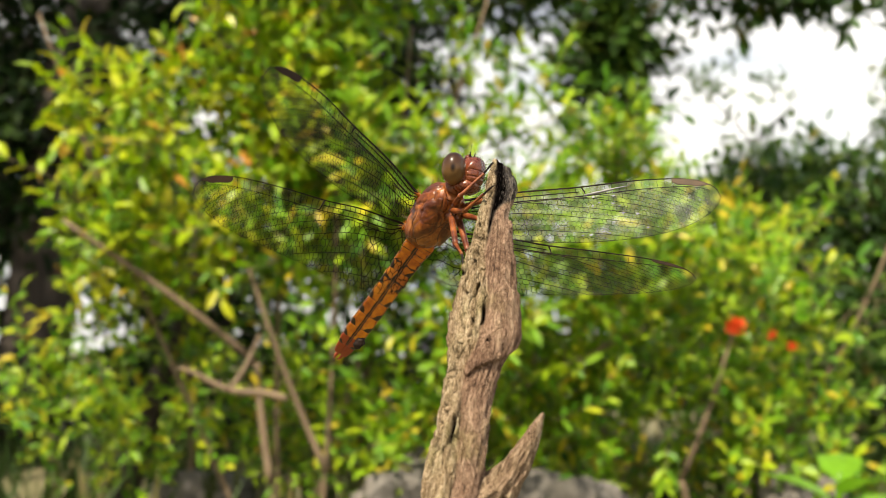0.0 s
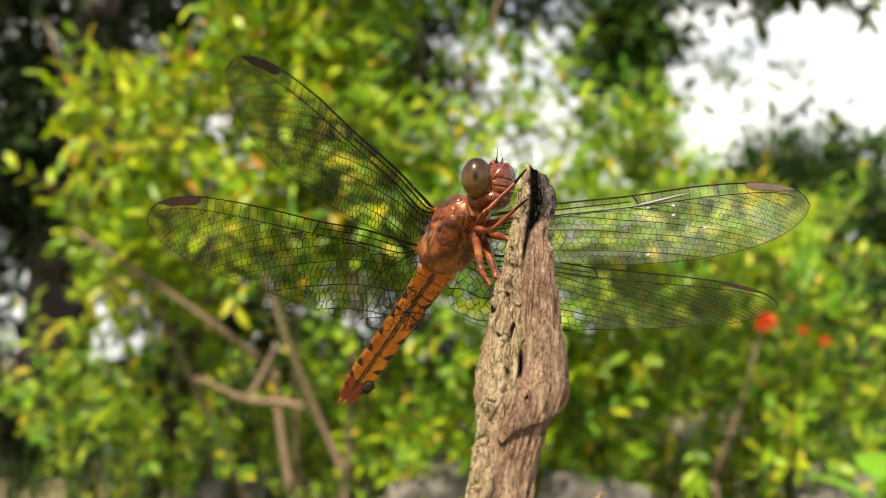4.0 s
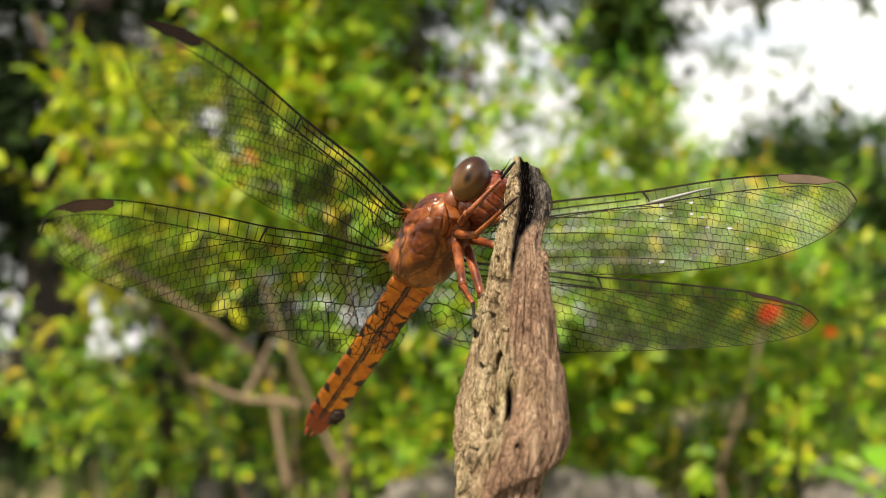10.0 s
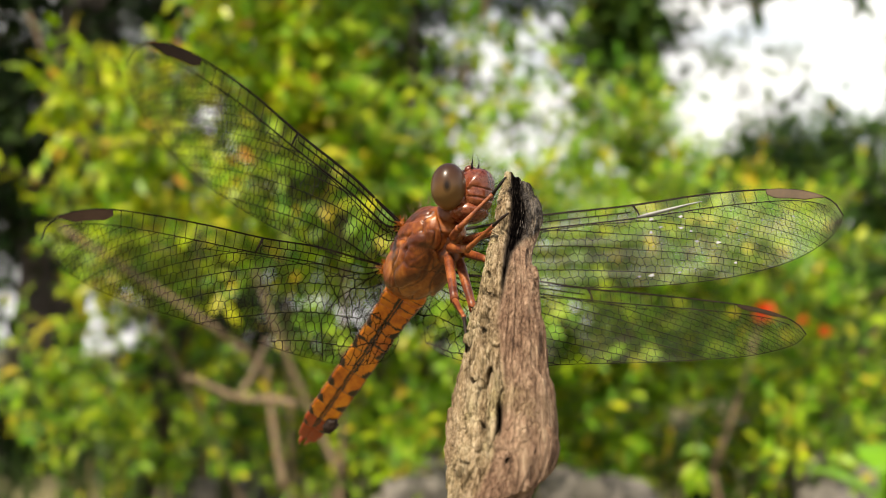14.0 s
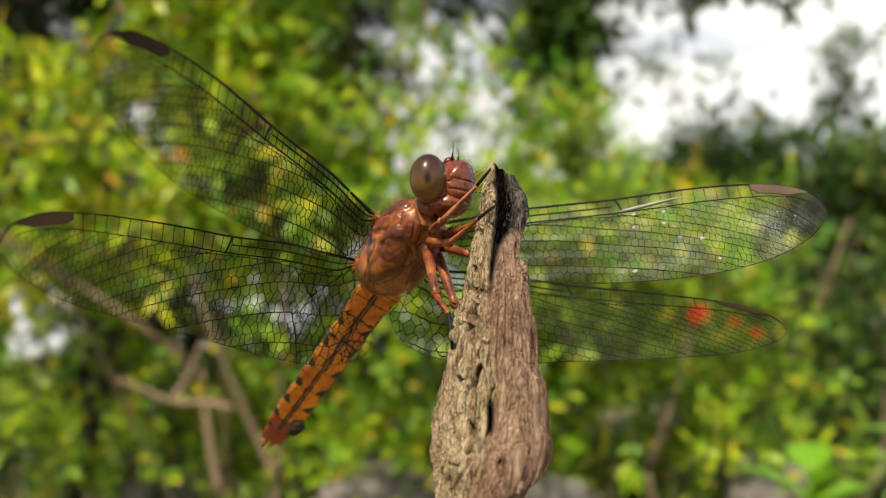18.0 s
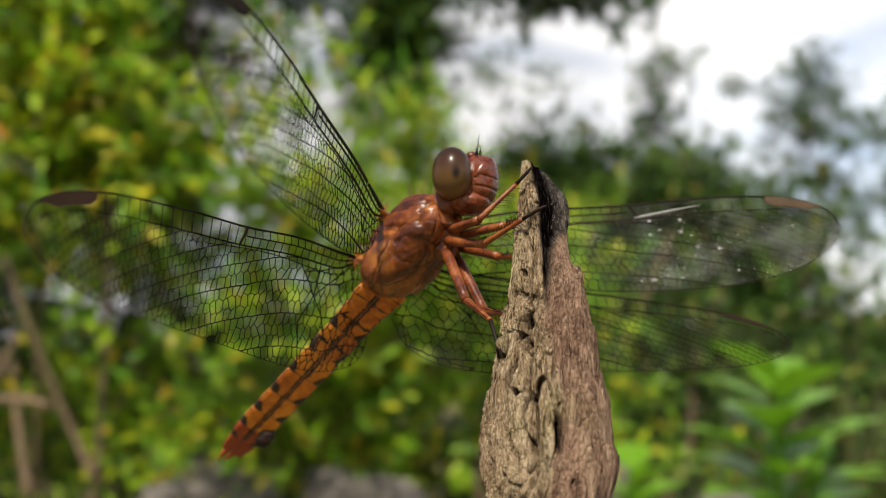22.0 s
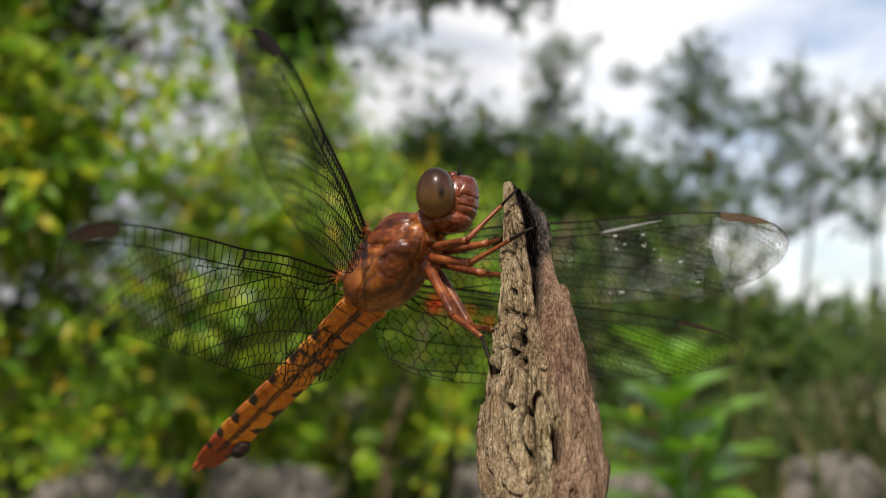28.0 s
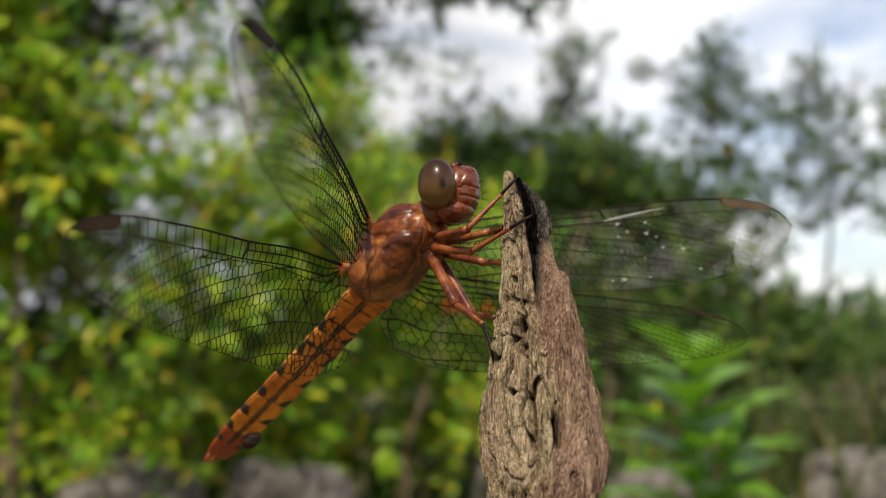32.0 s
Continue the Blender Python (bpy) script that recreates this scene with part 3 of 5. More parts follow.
def stick_material():
    n, l, b = sn, sl, sb
    tc = n.new("ShaderNodeTexCoord")

    def fibre(scale, detail):
        mp = n.new("ShaderNodeMapping")
        mp.inputs["Scale"].default_value = scale
        t = n.new("ShaderNodeTexNoise")
        t.inputs["Scale"].default_value, t.inputs["Detail"].default_value = 1.0, detail
        t.inputs["Roughness"].default_value = 0.65
        l.new(tc.outputs["Object"], mp.inputs["Vector"])
        l.new(mp.outputs["Vector"], t.inputs["Vector"])
        return t
    fib, fine = fibre((1500, 1500, 75), 8), fibre((6500, 6500, 600), 5)
    patch = fibre((190, 190, 120), 5)
    mixf = n.new("ShaderNodeMath")
    mixf.operation = "MULTIPLY_ADD"
    mixf.inputs[1].default_value = 0.5
    half = n.new("ShaderNodeMath")
    half.operation = "MULTIPLY"
    half.inputs[1].default_value = 0.5
    l.new(fine.outputs["Fac"], half.inputs[0])
    l.new(fib.outputs["Fac"], mixf.inputs[0])
    l.new(half.outputs[0], mixf.inputs[2])
    bark = ramp(n, [(0.39, (0.045, 0.030, 0.016)), (0.44, (0.205, 0.15, 0.088)), (0.50, (0.345, 0.265, 0.165)), (0.58, (0.51, 0.42, 0.30))])
    inner = ramp(n, [(0.38, (0.05, 0.030, 0.020)), (0.45, (0.17, 0.104, 0.070)), (0.52, (0.29, 0.192, 0.135)), (0.60, (0.43, 0.31, 0.225))])
    moss = ramp(n, [(0.36, (0.62, 0.52, 0.45)), (0.48, (0.95, 0.88, 0.80)), (0.56, (0.92, 0.90, 0.80)), (0.66, (0.74, 0.78, 0.50))])
    l.new(mixf.outputs[0], bark.inputs["Fac"])
    l.new(mixf.outputs[0], inner.inputs["Fac"])
    l.new(patch.outputs["Fac"], moss.inputs["Fac"])

    def attr(name):
        t = n.new("ShaderNodeAttribute")
        t.attribute_name = name
        return t.outputs["Fac"]
    m1, m2, m3 = n.new("ShaderNodeMixRGB"), n.new("ShaderNodeMixRGB"), n.new("ShaderNodeMixRGB")
    m2.blend_type = "MULTIPLY"
    m2.inputs[0].default_value = 0.8
    # near-black mixed in as the shade inside cracks, holes and the cleft
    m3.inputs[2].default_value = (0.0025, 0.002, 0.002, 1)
    m0 = n.new("ShaderNodeMixRGB")
    dusk = ramp(n, [(0.40, (0.012, 0.009, 0.008)), (0.48, (0.045, 0.037, 0.033)), (0.56, (0.13, 0.112, 0.10))])
    l.new(mixf.outputs[0], dusk.inputs["Fac"])
    l.new(attr("grey"), m0.inputs[0])
    l.new(dusk.outputs["Color"], m0.inputs[2])
    l.new(attr("inner"), m1.inputs[0])
    l.new(bark.outputs["Color"], m1.inputs[1])
    l.new(inner.outputs["Color"], m1.inputs[2])
    l.new(m1.outputs["Color"], m2.inputs[1])
    l.new(moss.outputs["Color"], m2.inputs[2])
    l.new(m2.outputs["Color"], m0.inputs[1])
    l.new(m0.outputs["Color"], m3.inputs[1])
    l.new(attr("hollow_shade"), m3.inputs[0])
    b.inputs["Roughness"].default_value = 0.88
    dull = n.new("ShaderNodeMapRange")
    dull.inputs["To Min"].default_value, dull.inputs["To Max"].default_value = 0.2, 0.0
    l.new(attr("hollow_shade"), dull.inputs["Value"])
    l.new(dull.outputs["Result"], b.inputs["Specular IOR Level"])
    # plates of old wood with fine dark checks between them
    warp = fibre((420, 420, 160), 3)
    mv = n.new("ShaderNodeMapping")
    mv.inputs["Scale"].default_value = (560, 560, 60)
    shift = n.new("ShaderNodeVectorMath")
    shift.operation = "MULTIPLY_ADD"
    shift.inputs[1].default_value = (1.1, 1.1, 1.1)
    vor = n.new("ShaderNodeTexVoronoi")
    vor.feature = "DISTANCE_TO_EDGE"
    l.new(tc.outputs["Object"], mv.inputs["Vector"])
    l.new(warp.outputs["Color"], shift.inputs[0])
    l.new(mv.outputs["Vector"], shift.inputs[2])
    l.new(shift.outputs["Vector"], vor.inputs["Vector"])
    check = ramp(n, [(0.0, (0.45, 0.40, 0.35)), (0.07, (1, 1, 1))])
    l.new(vor.outputs["Distance"], check.inputs["Fac"])
    m4 = n.new("ShaderNodeMixRGB")
    m4.blend_type = "MULTIPLY"
    m4.inputs[0].default_value = 0.35
    l.new(m3.outputs["Color"], m4.inputs[1])
    l.new(check.outputs["Color"], m4.inputs[2])
    l.new(m4.outputs["Color"], b.inputs["Base Color"])
    plate = n.new("ShaderNodeMapRange")
    plate.inputs["From Max"].default_value = 0.22
    l.new(vor.outputs["Distance"], plate.inputs["Value"])
    relief = n.new("ShaderNodeMath")
    relief.operation = "MULTIPLY_ADD"
    relief.inputs[1].default_value = 0.2
    l.new(plate.outputs["Result"], relief.inputs[0])
    l.new(mixf.outputs[0], relief.inputs[2])
    bp = n.new("ShaderNodeBump")
    bp.inputs["Strength"].default_value, bp.inputs["Distance"].default_value = 1.0, 0.0008
    l.new(relief.outputs[0], bp.inputs["Height"])
    l.new(bp.outputs["Normal"], b.inputs["Normal"])


stick_material()


def build_stick():
    # millimetres below the insect: centre and half thickness along the two axes of the cross-section
    down = (-4.6, -4, -2.5, -1, 0.5, 2, 4, 6, 8, 10, 12, 14, 16, 18, 20, 22, 24, 26, 29, 32, 36, 41, 60, 120, 285)
    cx = smooth_interp(down, (12.55, 12.58, 12.6, 12.76, 12.75, 12.46, 11.95, 11.76, 11.64, 11.53, 11.5, 11.44, 11.38, 11.37, 11.41, 11.3, 10.8, 10.34, 9.7, 9.35, 9.0, 8.5, 6.5, 2, -6))
    cy = smooth_interp(down, (-4.3, -4.62, -5.66, -6.3, -6.8, -7.6, -9.3, -10.5, -11.1, -11.7, -12.2, -12.5, -12.7, -12.9, -13.3, -14, -14.8, -15.8, -17, -18.2, -19.6, -21.4, -27, -41, -60))
    half_a = smooth_interp(down, (0.95, 1.05, 1.37, 1.81, 1.95, 2.05, 2.39, 2.82, 3.18, 3.57, 3.82, 4.12, 4.7, 5.0, 5.06, 4.8, 4.44, 4.1, 4.04, 4.03, 4.2, 4.3, 5, 8, 14))
    half_b = smooth_interp(down, (1.25, 1.35, 1.68, 2.04, 2.2, 2.13, 1.8, 1.75, 1.85, 2.12, 2.48, 2.74, 2.88, 3.07, 3.35, 3.4, 3.15, 2.88, 2.83, 2.84, 2.95, 3.0, 3.6, 6, 10))
    # the seam between old bark and torn wood, and the far edge of the black cleft beside it, in degrees round the stick
    seam_at = smooth_interp((-5, -2.4, 2.4, 7.6, 10.8, 13, 15.2, 18.4, 22, 27, 32, 45), (-76, -70, -62, -65, -64, -54, -46, -54, -62, -74, -58, -50))
    cleft_to = smooth_interp((-5, 0, 2.2, 3.0, 4.0, 6, 8.4), (-4, -2, 0, -14, -34, -52, -64))
    AROUND, rows = 300, []
    d = -4.5
    while d < 42:
        rows.append(d)
        d += 0.105
    while d < 286:
        rows.append(d)
        d += 4
    ca, sa = math.cos(radians(-50)), math.sin(radians(-50))
    step = lambda v, s: 1 / (1 + math.exp(max(-40.0, min(40.0, -v / s))))
    nz = lambda a, b, c: noise.noise(Vector((a, b, c)))
    slats = random.Random(14)
    slat_from = [slats.uniform(-1.0, 1.0) for _ in range(40)]
    slat_high = [slats.uniform(-0.16, 0.16) for _ in range(40)]
    verts, faces, hollow_shade, inner, grey = [], [], [], [], []
    for d in rows:
        a, b = half_a(d), half_b(d)
        girth = (a + b) * 0.5
        seam = seam_at(d) + 5 * nz(3.3, 1.7, d * 0.35) + 3 * nz(9.1, 2.0, d * 1.1)
        cleft_end = cleft_to(d)
        for k in range(AROUND):
            th = 2 * math.pi * k / AROUND
            deg = (math.degrees(th) + 180) % 360 - 180
            u, v = math.cos(th), math.sin(th)
            pu, pv = math.copysign(abs(u) ** 0.8, u), math.copysign(abs(v) ** 0.8, v)
            bend = nz(u * 2, v * 2, d * 0.16)
            mm = (deg - seam) * math.pi / 180 * girth
            torn = step(mm - 0.1, 0.10) * step(150 - deg, 4)
            # old bark: long plates with wandering fissures, scales and lumps
            q = Vector((u * girth * 0.60 + 0.5 * bend, v * girth * 0.60 + 0.5 * nz(u * 3, v * 3, d * 0.22), d * 0.085 + 0.14 * nz(u * 4, v * 4, d * 0.5)))
            near, spots = noise.voronoi(q)
            gap = near[1] - near[0]
            hashed = math.sin(spots[0].x * 53.1 + spots[0].y * 97.7 + spots[0].z * 31.3)
            q2 = Vector((u * girth * 1.3 + 7, v * girth * 1.3 + 0.8 * bend, d * 0.24 + 0.3 * bend))
            near2, spots2 = noise.voronoi(q2)
            gap2 = near2[1] - near2[0]
            deep = step(nz(u * 1.7 + 3, v * 1.7, d * 0.11 + 5) + 0.16, 0.08)
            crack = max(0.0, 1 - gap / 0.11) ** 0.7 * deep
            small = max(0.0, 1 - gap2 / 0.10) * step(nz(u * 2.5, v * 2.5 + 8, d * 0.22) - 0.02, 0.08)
            fine = nz(u * 14, v * 14, d * 0.9) * 0.10 + nz(u * 34, v * 34, d * 2.2) * 0.06
            bark = 0.22 * hashed + 0.13 * math.sin(spots2[0].x * 77 + spots2[0].z * 41) - 1.1 * crack - 0.5 * small + 1.4 * fine
            bark += 0.34 * nz(u * 2.2, v * 2.2, d * 0.07 + 4) + 0.30 * nz(u * 3.6 + bend, v * 3.6, d * 0.34) + 0.16 * nz(u * 8, v * 8 + bend, d * 0.9)
            bark += 0.15 * nz(deg * 0.16, 2, d * 0.10) + 0.10 * nz(deg * 0.42, 6, d * 0.2)
            bark += 0.38 * math.exp(-((mm + 0.5) / 0.55) ** 2) * step(d - 9, 0.5)
            # torn wood: straight splinters that end at different heights
            lane = (deg + 0.30 * d + 6 * nz(5, deg * 0.02, d * 0.05)) / 13.0 + 20
            li = int(lane) % 40
            side = abs(lane - int(lane) - 0.5) * 2
            start = 2.6 + 0.10 * max(0.0, deg + 25) + 3.2 * slat_from[li] * step(deg + 10, 8)
            grain = nz(deg * 0.30, 3, d * 0.05) * 0.10 + nz(deg * 0.9, 7, d * 0.11) * 0.06 + nz(deg * 2.2, 1, d * 0.2) * 0.03
            wood = slat_high[li] + grain + 0.55 * (step(d - start, 0.06) - 0.5) * step(deg + 16, 5) - 0.42 * max(0.0, side - 0.80) / 0.2 * step(nz(li * 3.7, 2, d * 0.12) - 0.02, 0.05)
            tooth = ((d - start) / (5.2 + slat_from[(li + 7) % 40])) % 1.0
            wood += (0.50 * (1 - tooth) - 0.26) * step(deg + 4, 5) * step(d - start, 0.1) * step(40 - d, 2)
            wood += 0.20 * nz(u * 2.2, v * 2.2, d * 0.09 + 9) - 0.12
            ledge = (d - 26.3 + 0.028 * (deg + 74)) + 0.9 * nz(u * 3, 1, 4)
            wood -= 0.85 * step(ledge, 0.12) * step(44 - d, 1) * step(deg + 90, 6) - 0.35
            # deep cleft, its shade painted black, and the frayed knob at the top
            in_cleft = step(mm, 0.07) * step((cleft_end - deg) * girth * 0.0175, 0.09) * step(8.6 - d, 0.5)
            knob = step((deg - cleft_end) * girth * 0.0175 + 0.05, 0.1) * step(3.0 + 0.6 * nz(deg * 0.09, 2, 1) - 0.028 * max(0.0, deg + 16) - d, 0.16) * step(150 - deg, 5)
            fray = nz(deg * 0.55, 4, d * 0.35) * 0.22 + nz(deg * 1.3, 8, d * 1.1) * 0.14 + nz(u * 7, v * 7, d * 1.4) * 0.16
            hole = 0.0
            for hd, ht, hr, hl in ((6.0, -102, 0.20, 0.26), (10.3, -93, 0.42, 0.32), (11.3, -112, 0.34, 0.75), (11.6, -158, 0.5, 0.7), (18.6, -54, 0.26, 1.3), (21.8, -38, 0.16, 0.2), (26.2, -92, 0.3, 0.4), (15.6, -98, 0.2, 0.3), (33.0, -70, 0.3, 1.6)):
                away = (deg - ht) * math.pi / 180 * girth
                hole = max(hole, math.exp(-(((d - hd) / hl) ** 4 + (away / hr) ** 4)))
            notch = math.exp(-((d - 7.9 - 0.35 * ((deg + 96) * 0.0175 * girth)) / 0.22) ** 2) * step(deg + 118, 3) * step(-78 - deg, 3)
            r = bark * (1 - torn) + wood * torn
            r = r * (1 - knob) + (fray + 0.05) * knob
            r = r * (1 - in_cleft) + (fray * 0.6 - 0.75 - 0.35 * step(d + 3.0, 0.5)) * in_cleft
            r -= 1.0 * hole + 0.45 * notch * (1 - torn)
            r *= min(1.0, girth / 2.6)
            sx, sy = a * pu, b * pv
            ln = math.hypot(sx, sy)
            sx, sy = sx * (1 + r / ln), sy * (1 + r / ln)
            x, y = cx(d) + sx * ca - sy * sa, cy(d) + sx * sa + sy * ca
            zz = -d
            # broken top, highest on the bark side
            if d < -1.5:
                lower = (x - 11.4) * 0.42 + 0.55 * nz(x * 0.9, y * 0.9, 7) + 0.3 * nz(x * 2.6, y * 2.6, 1)
                zz -= max(0.0, min(1.0, (-1.5 - d) / 3)) * max(-0.2, min(1.9, lower))
            verts.append(Vector((x, y, zz)) * MM)
            # how much recess shade goes into the colour here
            hollow_shade.append(min(1.0, 0.9 * crack ** 1.3 * (1 - torn) * (1 - knob) + 0.45 * small * (1 - torn) + hole + 0.6 * notch * (1 - torn) + in_cleft * (1.02 + 0.3 * nz(u * 11, v * 11, d * 1.3))))
            inner.append(torn * (1 - knob))
            grey.append(min(1.0, knob * (1.0 + 0.8 * nz(deg * 0.6, 5, d * 0.8)) + 0.8 * in_cleft))
    for j in range(len(rows) - 1):
        for k in range(AROUND):
            p, q = j * AROUND + k, j * AROUND + (k + 1) % AROUND
            faces.append((p, p + AROUND, q + AROUND, q))
    # ragged end grain at the top
    ring0 = list(range(AROUND))
    mid = sum((verts[k] for k in ring0), Vector()) / AROUND
    for s in (0.66, 0.33, 0.0):
        first = len(verts)
        for k in range(AROUND if s else 1):
            p = mid.lerp(verts[k], s)
            p.z -= (0.25 + 0.5 * abs(nz(p.x * 2100, p.y * 2100, 3)) + 0.3 * nz(p.x * 5000, p.y * 5000, 1)) * MM
            verts.append(p)
            hollow_shade.append(0.25)
            inner.append(0.2)
            grey.append(0.8)
        for k in range(AROUND):
            if s:
                faces.append((ring0[k], ring0[(k + 1) % AROUND], first + (k + 1) % AROUND, first + k))
            else:
                faces.append((ring0[k], ring0[(k + 1) % AROUND], first))
        ring0 = list(range(first, first + AROUND)) if s else ring0
    root = new("broken_stick")
    root.location = (HERE.x, HERE.y, 0)
    up = Vector((0, 0, HERE.z))
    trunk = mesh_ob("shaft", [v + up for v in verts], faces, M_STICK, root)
    for name, vals in (("hollow_shade", hollow_shade), ("inner", inner), ("grey", grey)):
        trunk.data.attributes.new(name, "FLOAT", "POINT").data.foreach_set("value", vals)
    # frayed fibres standing off the knob
    rng = random.Random(15)
    v, f = [], []
    for _ in range(90):
        d = rng.uniform(-4.0, 2.2)
        deg = rng.uniform(-30, 95)
        u, w = math.cos(radians(deg)), math.sin(radians(deg))
        sx, sy = half_a(d) * 0.97 * math.copysign(abs(u) ** 0.8, u), half_b(d) * 0.97 * math.copysign(abs(w) ** 0.8, w)
        p = Vector((cx(d) + sx * ca - sy * sa, cy(d) + sx * sa + sy * ca, -d - max(0.0, -1.5 - d) * 0.25))
        out = Vector((u * ca - w * sa, u * sa + w * ca, 0))
        tip = p + (out * rng.uniform(0.05, 0.2) + Vector((0, 0, rng.uniform(0.15, 0.5))))
        tube_data([p * MM + up, p.lerp(tip, 0.6) * MM + up, tip * MM + up], [0.00006, 0.00004, 0.000015], 4, v, f, False)
    fray_ob = tagged(mesh_ob("frayed_fibre", v, f, M_STICK, root, False), "dark grey frayed wood fibres", kind="stuff")
    fray_ob.data.attributes.new("grey", "FLOAT", "POINT").data.foreach_set("value", [1.0] * len(v))
    # side splinter
    verts, faces, inner = [], [], []
    a, b = Vector((9.6, -21.5, -44)), Vector((19.3, -19.5, -30.6))
    n, m = 90, 72
    for i in range(n + 1):
        s = i / n
        p = a.lerp(b, s) + Vector((0.8, 0, -1.2)) * math.sin(math.pi * s)
        r = 3.3 * (1 - s) ** 0.75 + 0.16
        for k in range(m):
            th = 2 * math.pi * k / m
            c, w = math.cos(th), math.sin(th)
            rr = r * (1 + 0.24 * nz(c * 2.4, w * 2.4, s * 3) + 0.16 * nz(c * 6, w * 6, s * 7) + 0.10 * nz(c * 14, w * 14, s * 16) - 0.25 * max(0.0, 1 - abs(nz(c * 3, w * 3 + 5, s * 1.5)) / 0.08))
            verts.append((p + Vector((c * rr * 0.75, w * rr, c * -rr * 0.5))) * MM + up)
            inner.append(0.6)
    for i in range(n):
        for k in range(m):
            p, q = i * m + k, i * m + (k + 1) % m
            faces.append((p, q, q + m, p + m))
    faces.append(tuple(n * m + k for k in range(m)))
    sp = mesh_ob("splinter", verts, faces, M_STICK, root)
    sp.data.attributes.new("inner", "FLOAT", "POINT").data.foreach_set("value", inner)
    tagged(root, "weathered grey-brown broken stick with cracks and beetle holes", "stick")


# ---- dragonfly ----
M_CHITIN = surface("rust_chitin", [(0.36, (0.022, 0.005, 0.002)), (0.44, (0.085, 0.020, 0.005)), (0.54, (0.18, 0.050, 0.010)), (0.68, (0.34, 0.14, 0.035))], 150, 0.4, bump=0.3, fine=7, depth=0.0002, spec=0.4)
M_FACE = surface("red_chitin", [(0.38, (0.065, 0.011, 0.004)), (0.50, (0.115, 0.024, 0.008)), (0.62, (0.17, 0.046, 0.015))], 260, 0.28, bump=0.3, depth=0.00012, spec=0.5)
M_LEG = surface("leg_orange", [(0.38, (0.06, 0.012, 0.004)), (0.50, (0.15, 0.036, 0.009)), (0.62, (0.25, 0.080, 0.022))], 420, 0.42, bump=0.35, depth=0.0001, spec=0.35)
M_ABDOMEN = surface("abdomen_orange", [(0.30, (0.20, 0.040, 0.002)), (0.45, (0.40, 0.098, 0.004)), (0.58, (0.54, 0.17, 0.006)), (0.76, (0.62, 0.26, 0.013))], 200, 0.4, bump=0.2, depth=0.0001)
M_TIP = surface("abdomen_tip_red", [(0.3, (0.15, 0.016, 0.002)), (0.7, (0.30, 0.045, 0.005))], 200, 0.4, bump=0.2, depth=0.0001)
M_BLACK = surface("black_chitin", [(0.3, (0.006, 0.004, 0.004)), (0.8, (0.025, 0.014, 0.010))], 300, 0.6, bump=0.1, depth=0.0001, spec=0.15)
M_MARK = surface("brown_mark", [(0.3, (0.008, 0.004, 0.003)), (0.8, (0.03, 0.010, 0.006))], 250, 0.4, bump=0.1, depth=0.0001)
M_VEIN = surface("wing_vein", [(0.3, (0.006, 0.004, 0.003)), (0.8, (0.022, 0.012, 0.008))], 200, 0.7, spec=0.1)
M_STIGMA = surface("wing_spot_brown", [(0.3, (0.014, 0.009, 0.006)), (0.8, (0.045, 0.026, 0.016))], 160, 0.7, spec=0.05)
M_STIGMA_TAN = surface("wing_spot_tan", [(0.3, (0.035, 0.020, 0.009)), (0.8, (0.085, 0.05, 0.022))], 260, 0.6, spec=0.2)
M_HAIR = surface("pale_hair", [(0.3, (0.14, 0.08, 0.04)), (0.8, (0.28, 0.18, 0.10))], 200, 0.6)
# pale scuffs; also colours the added glint streak and sheen specks
M_SCUFF_GLINT = surface("white_scuff_glint", [(0.3, (0.13, 0.13, 0.12)), (0.8, (0.27, 0.27, 0.26))], 300, 0.5)


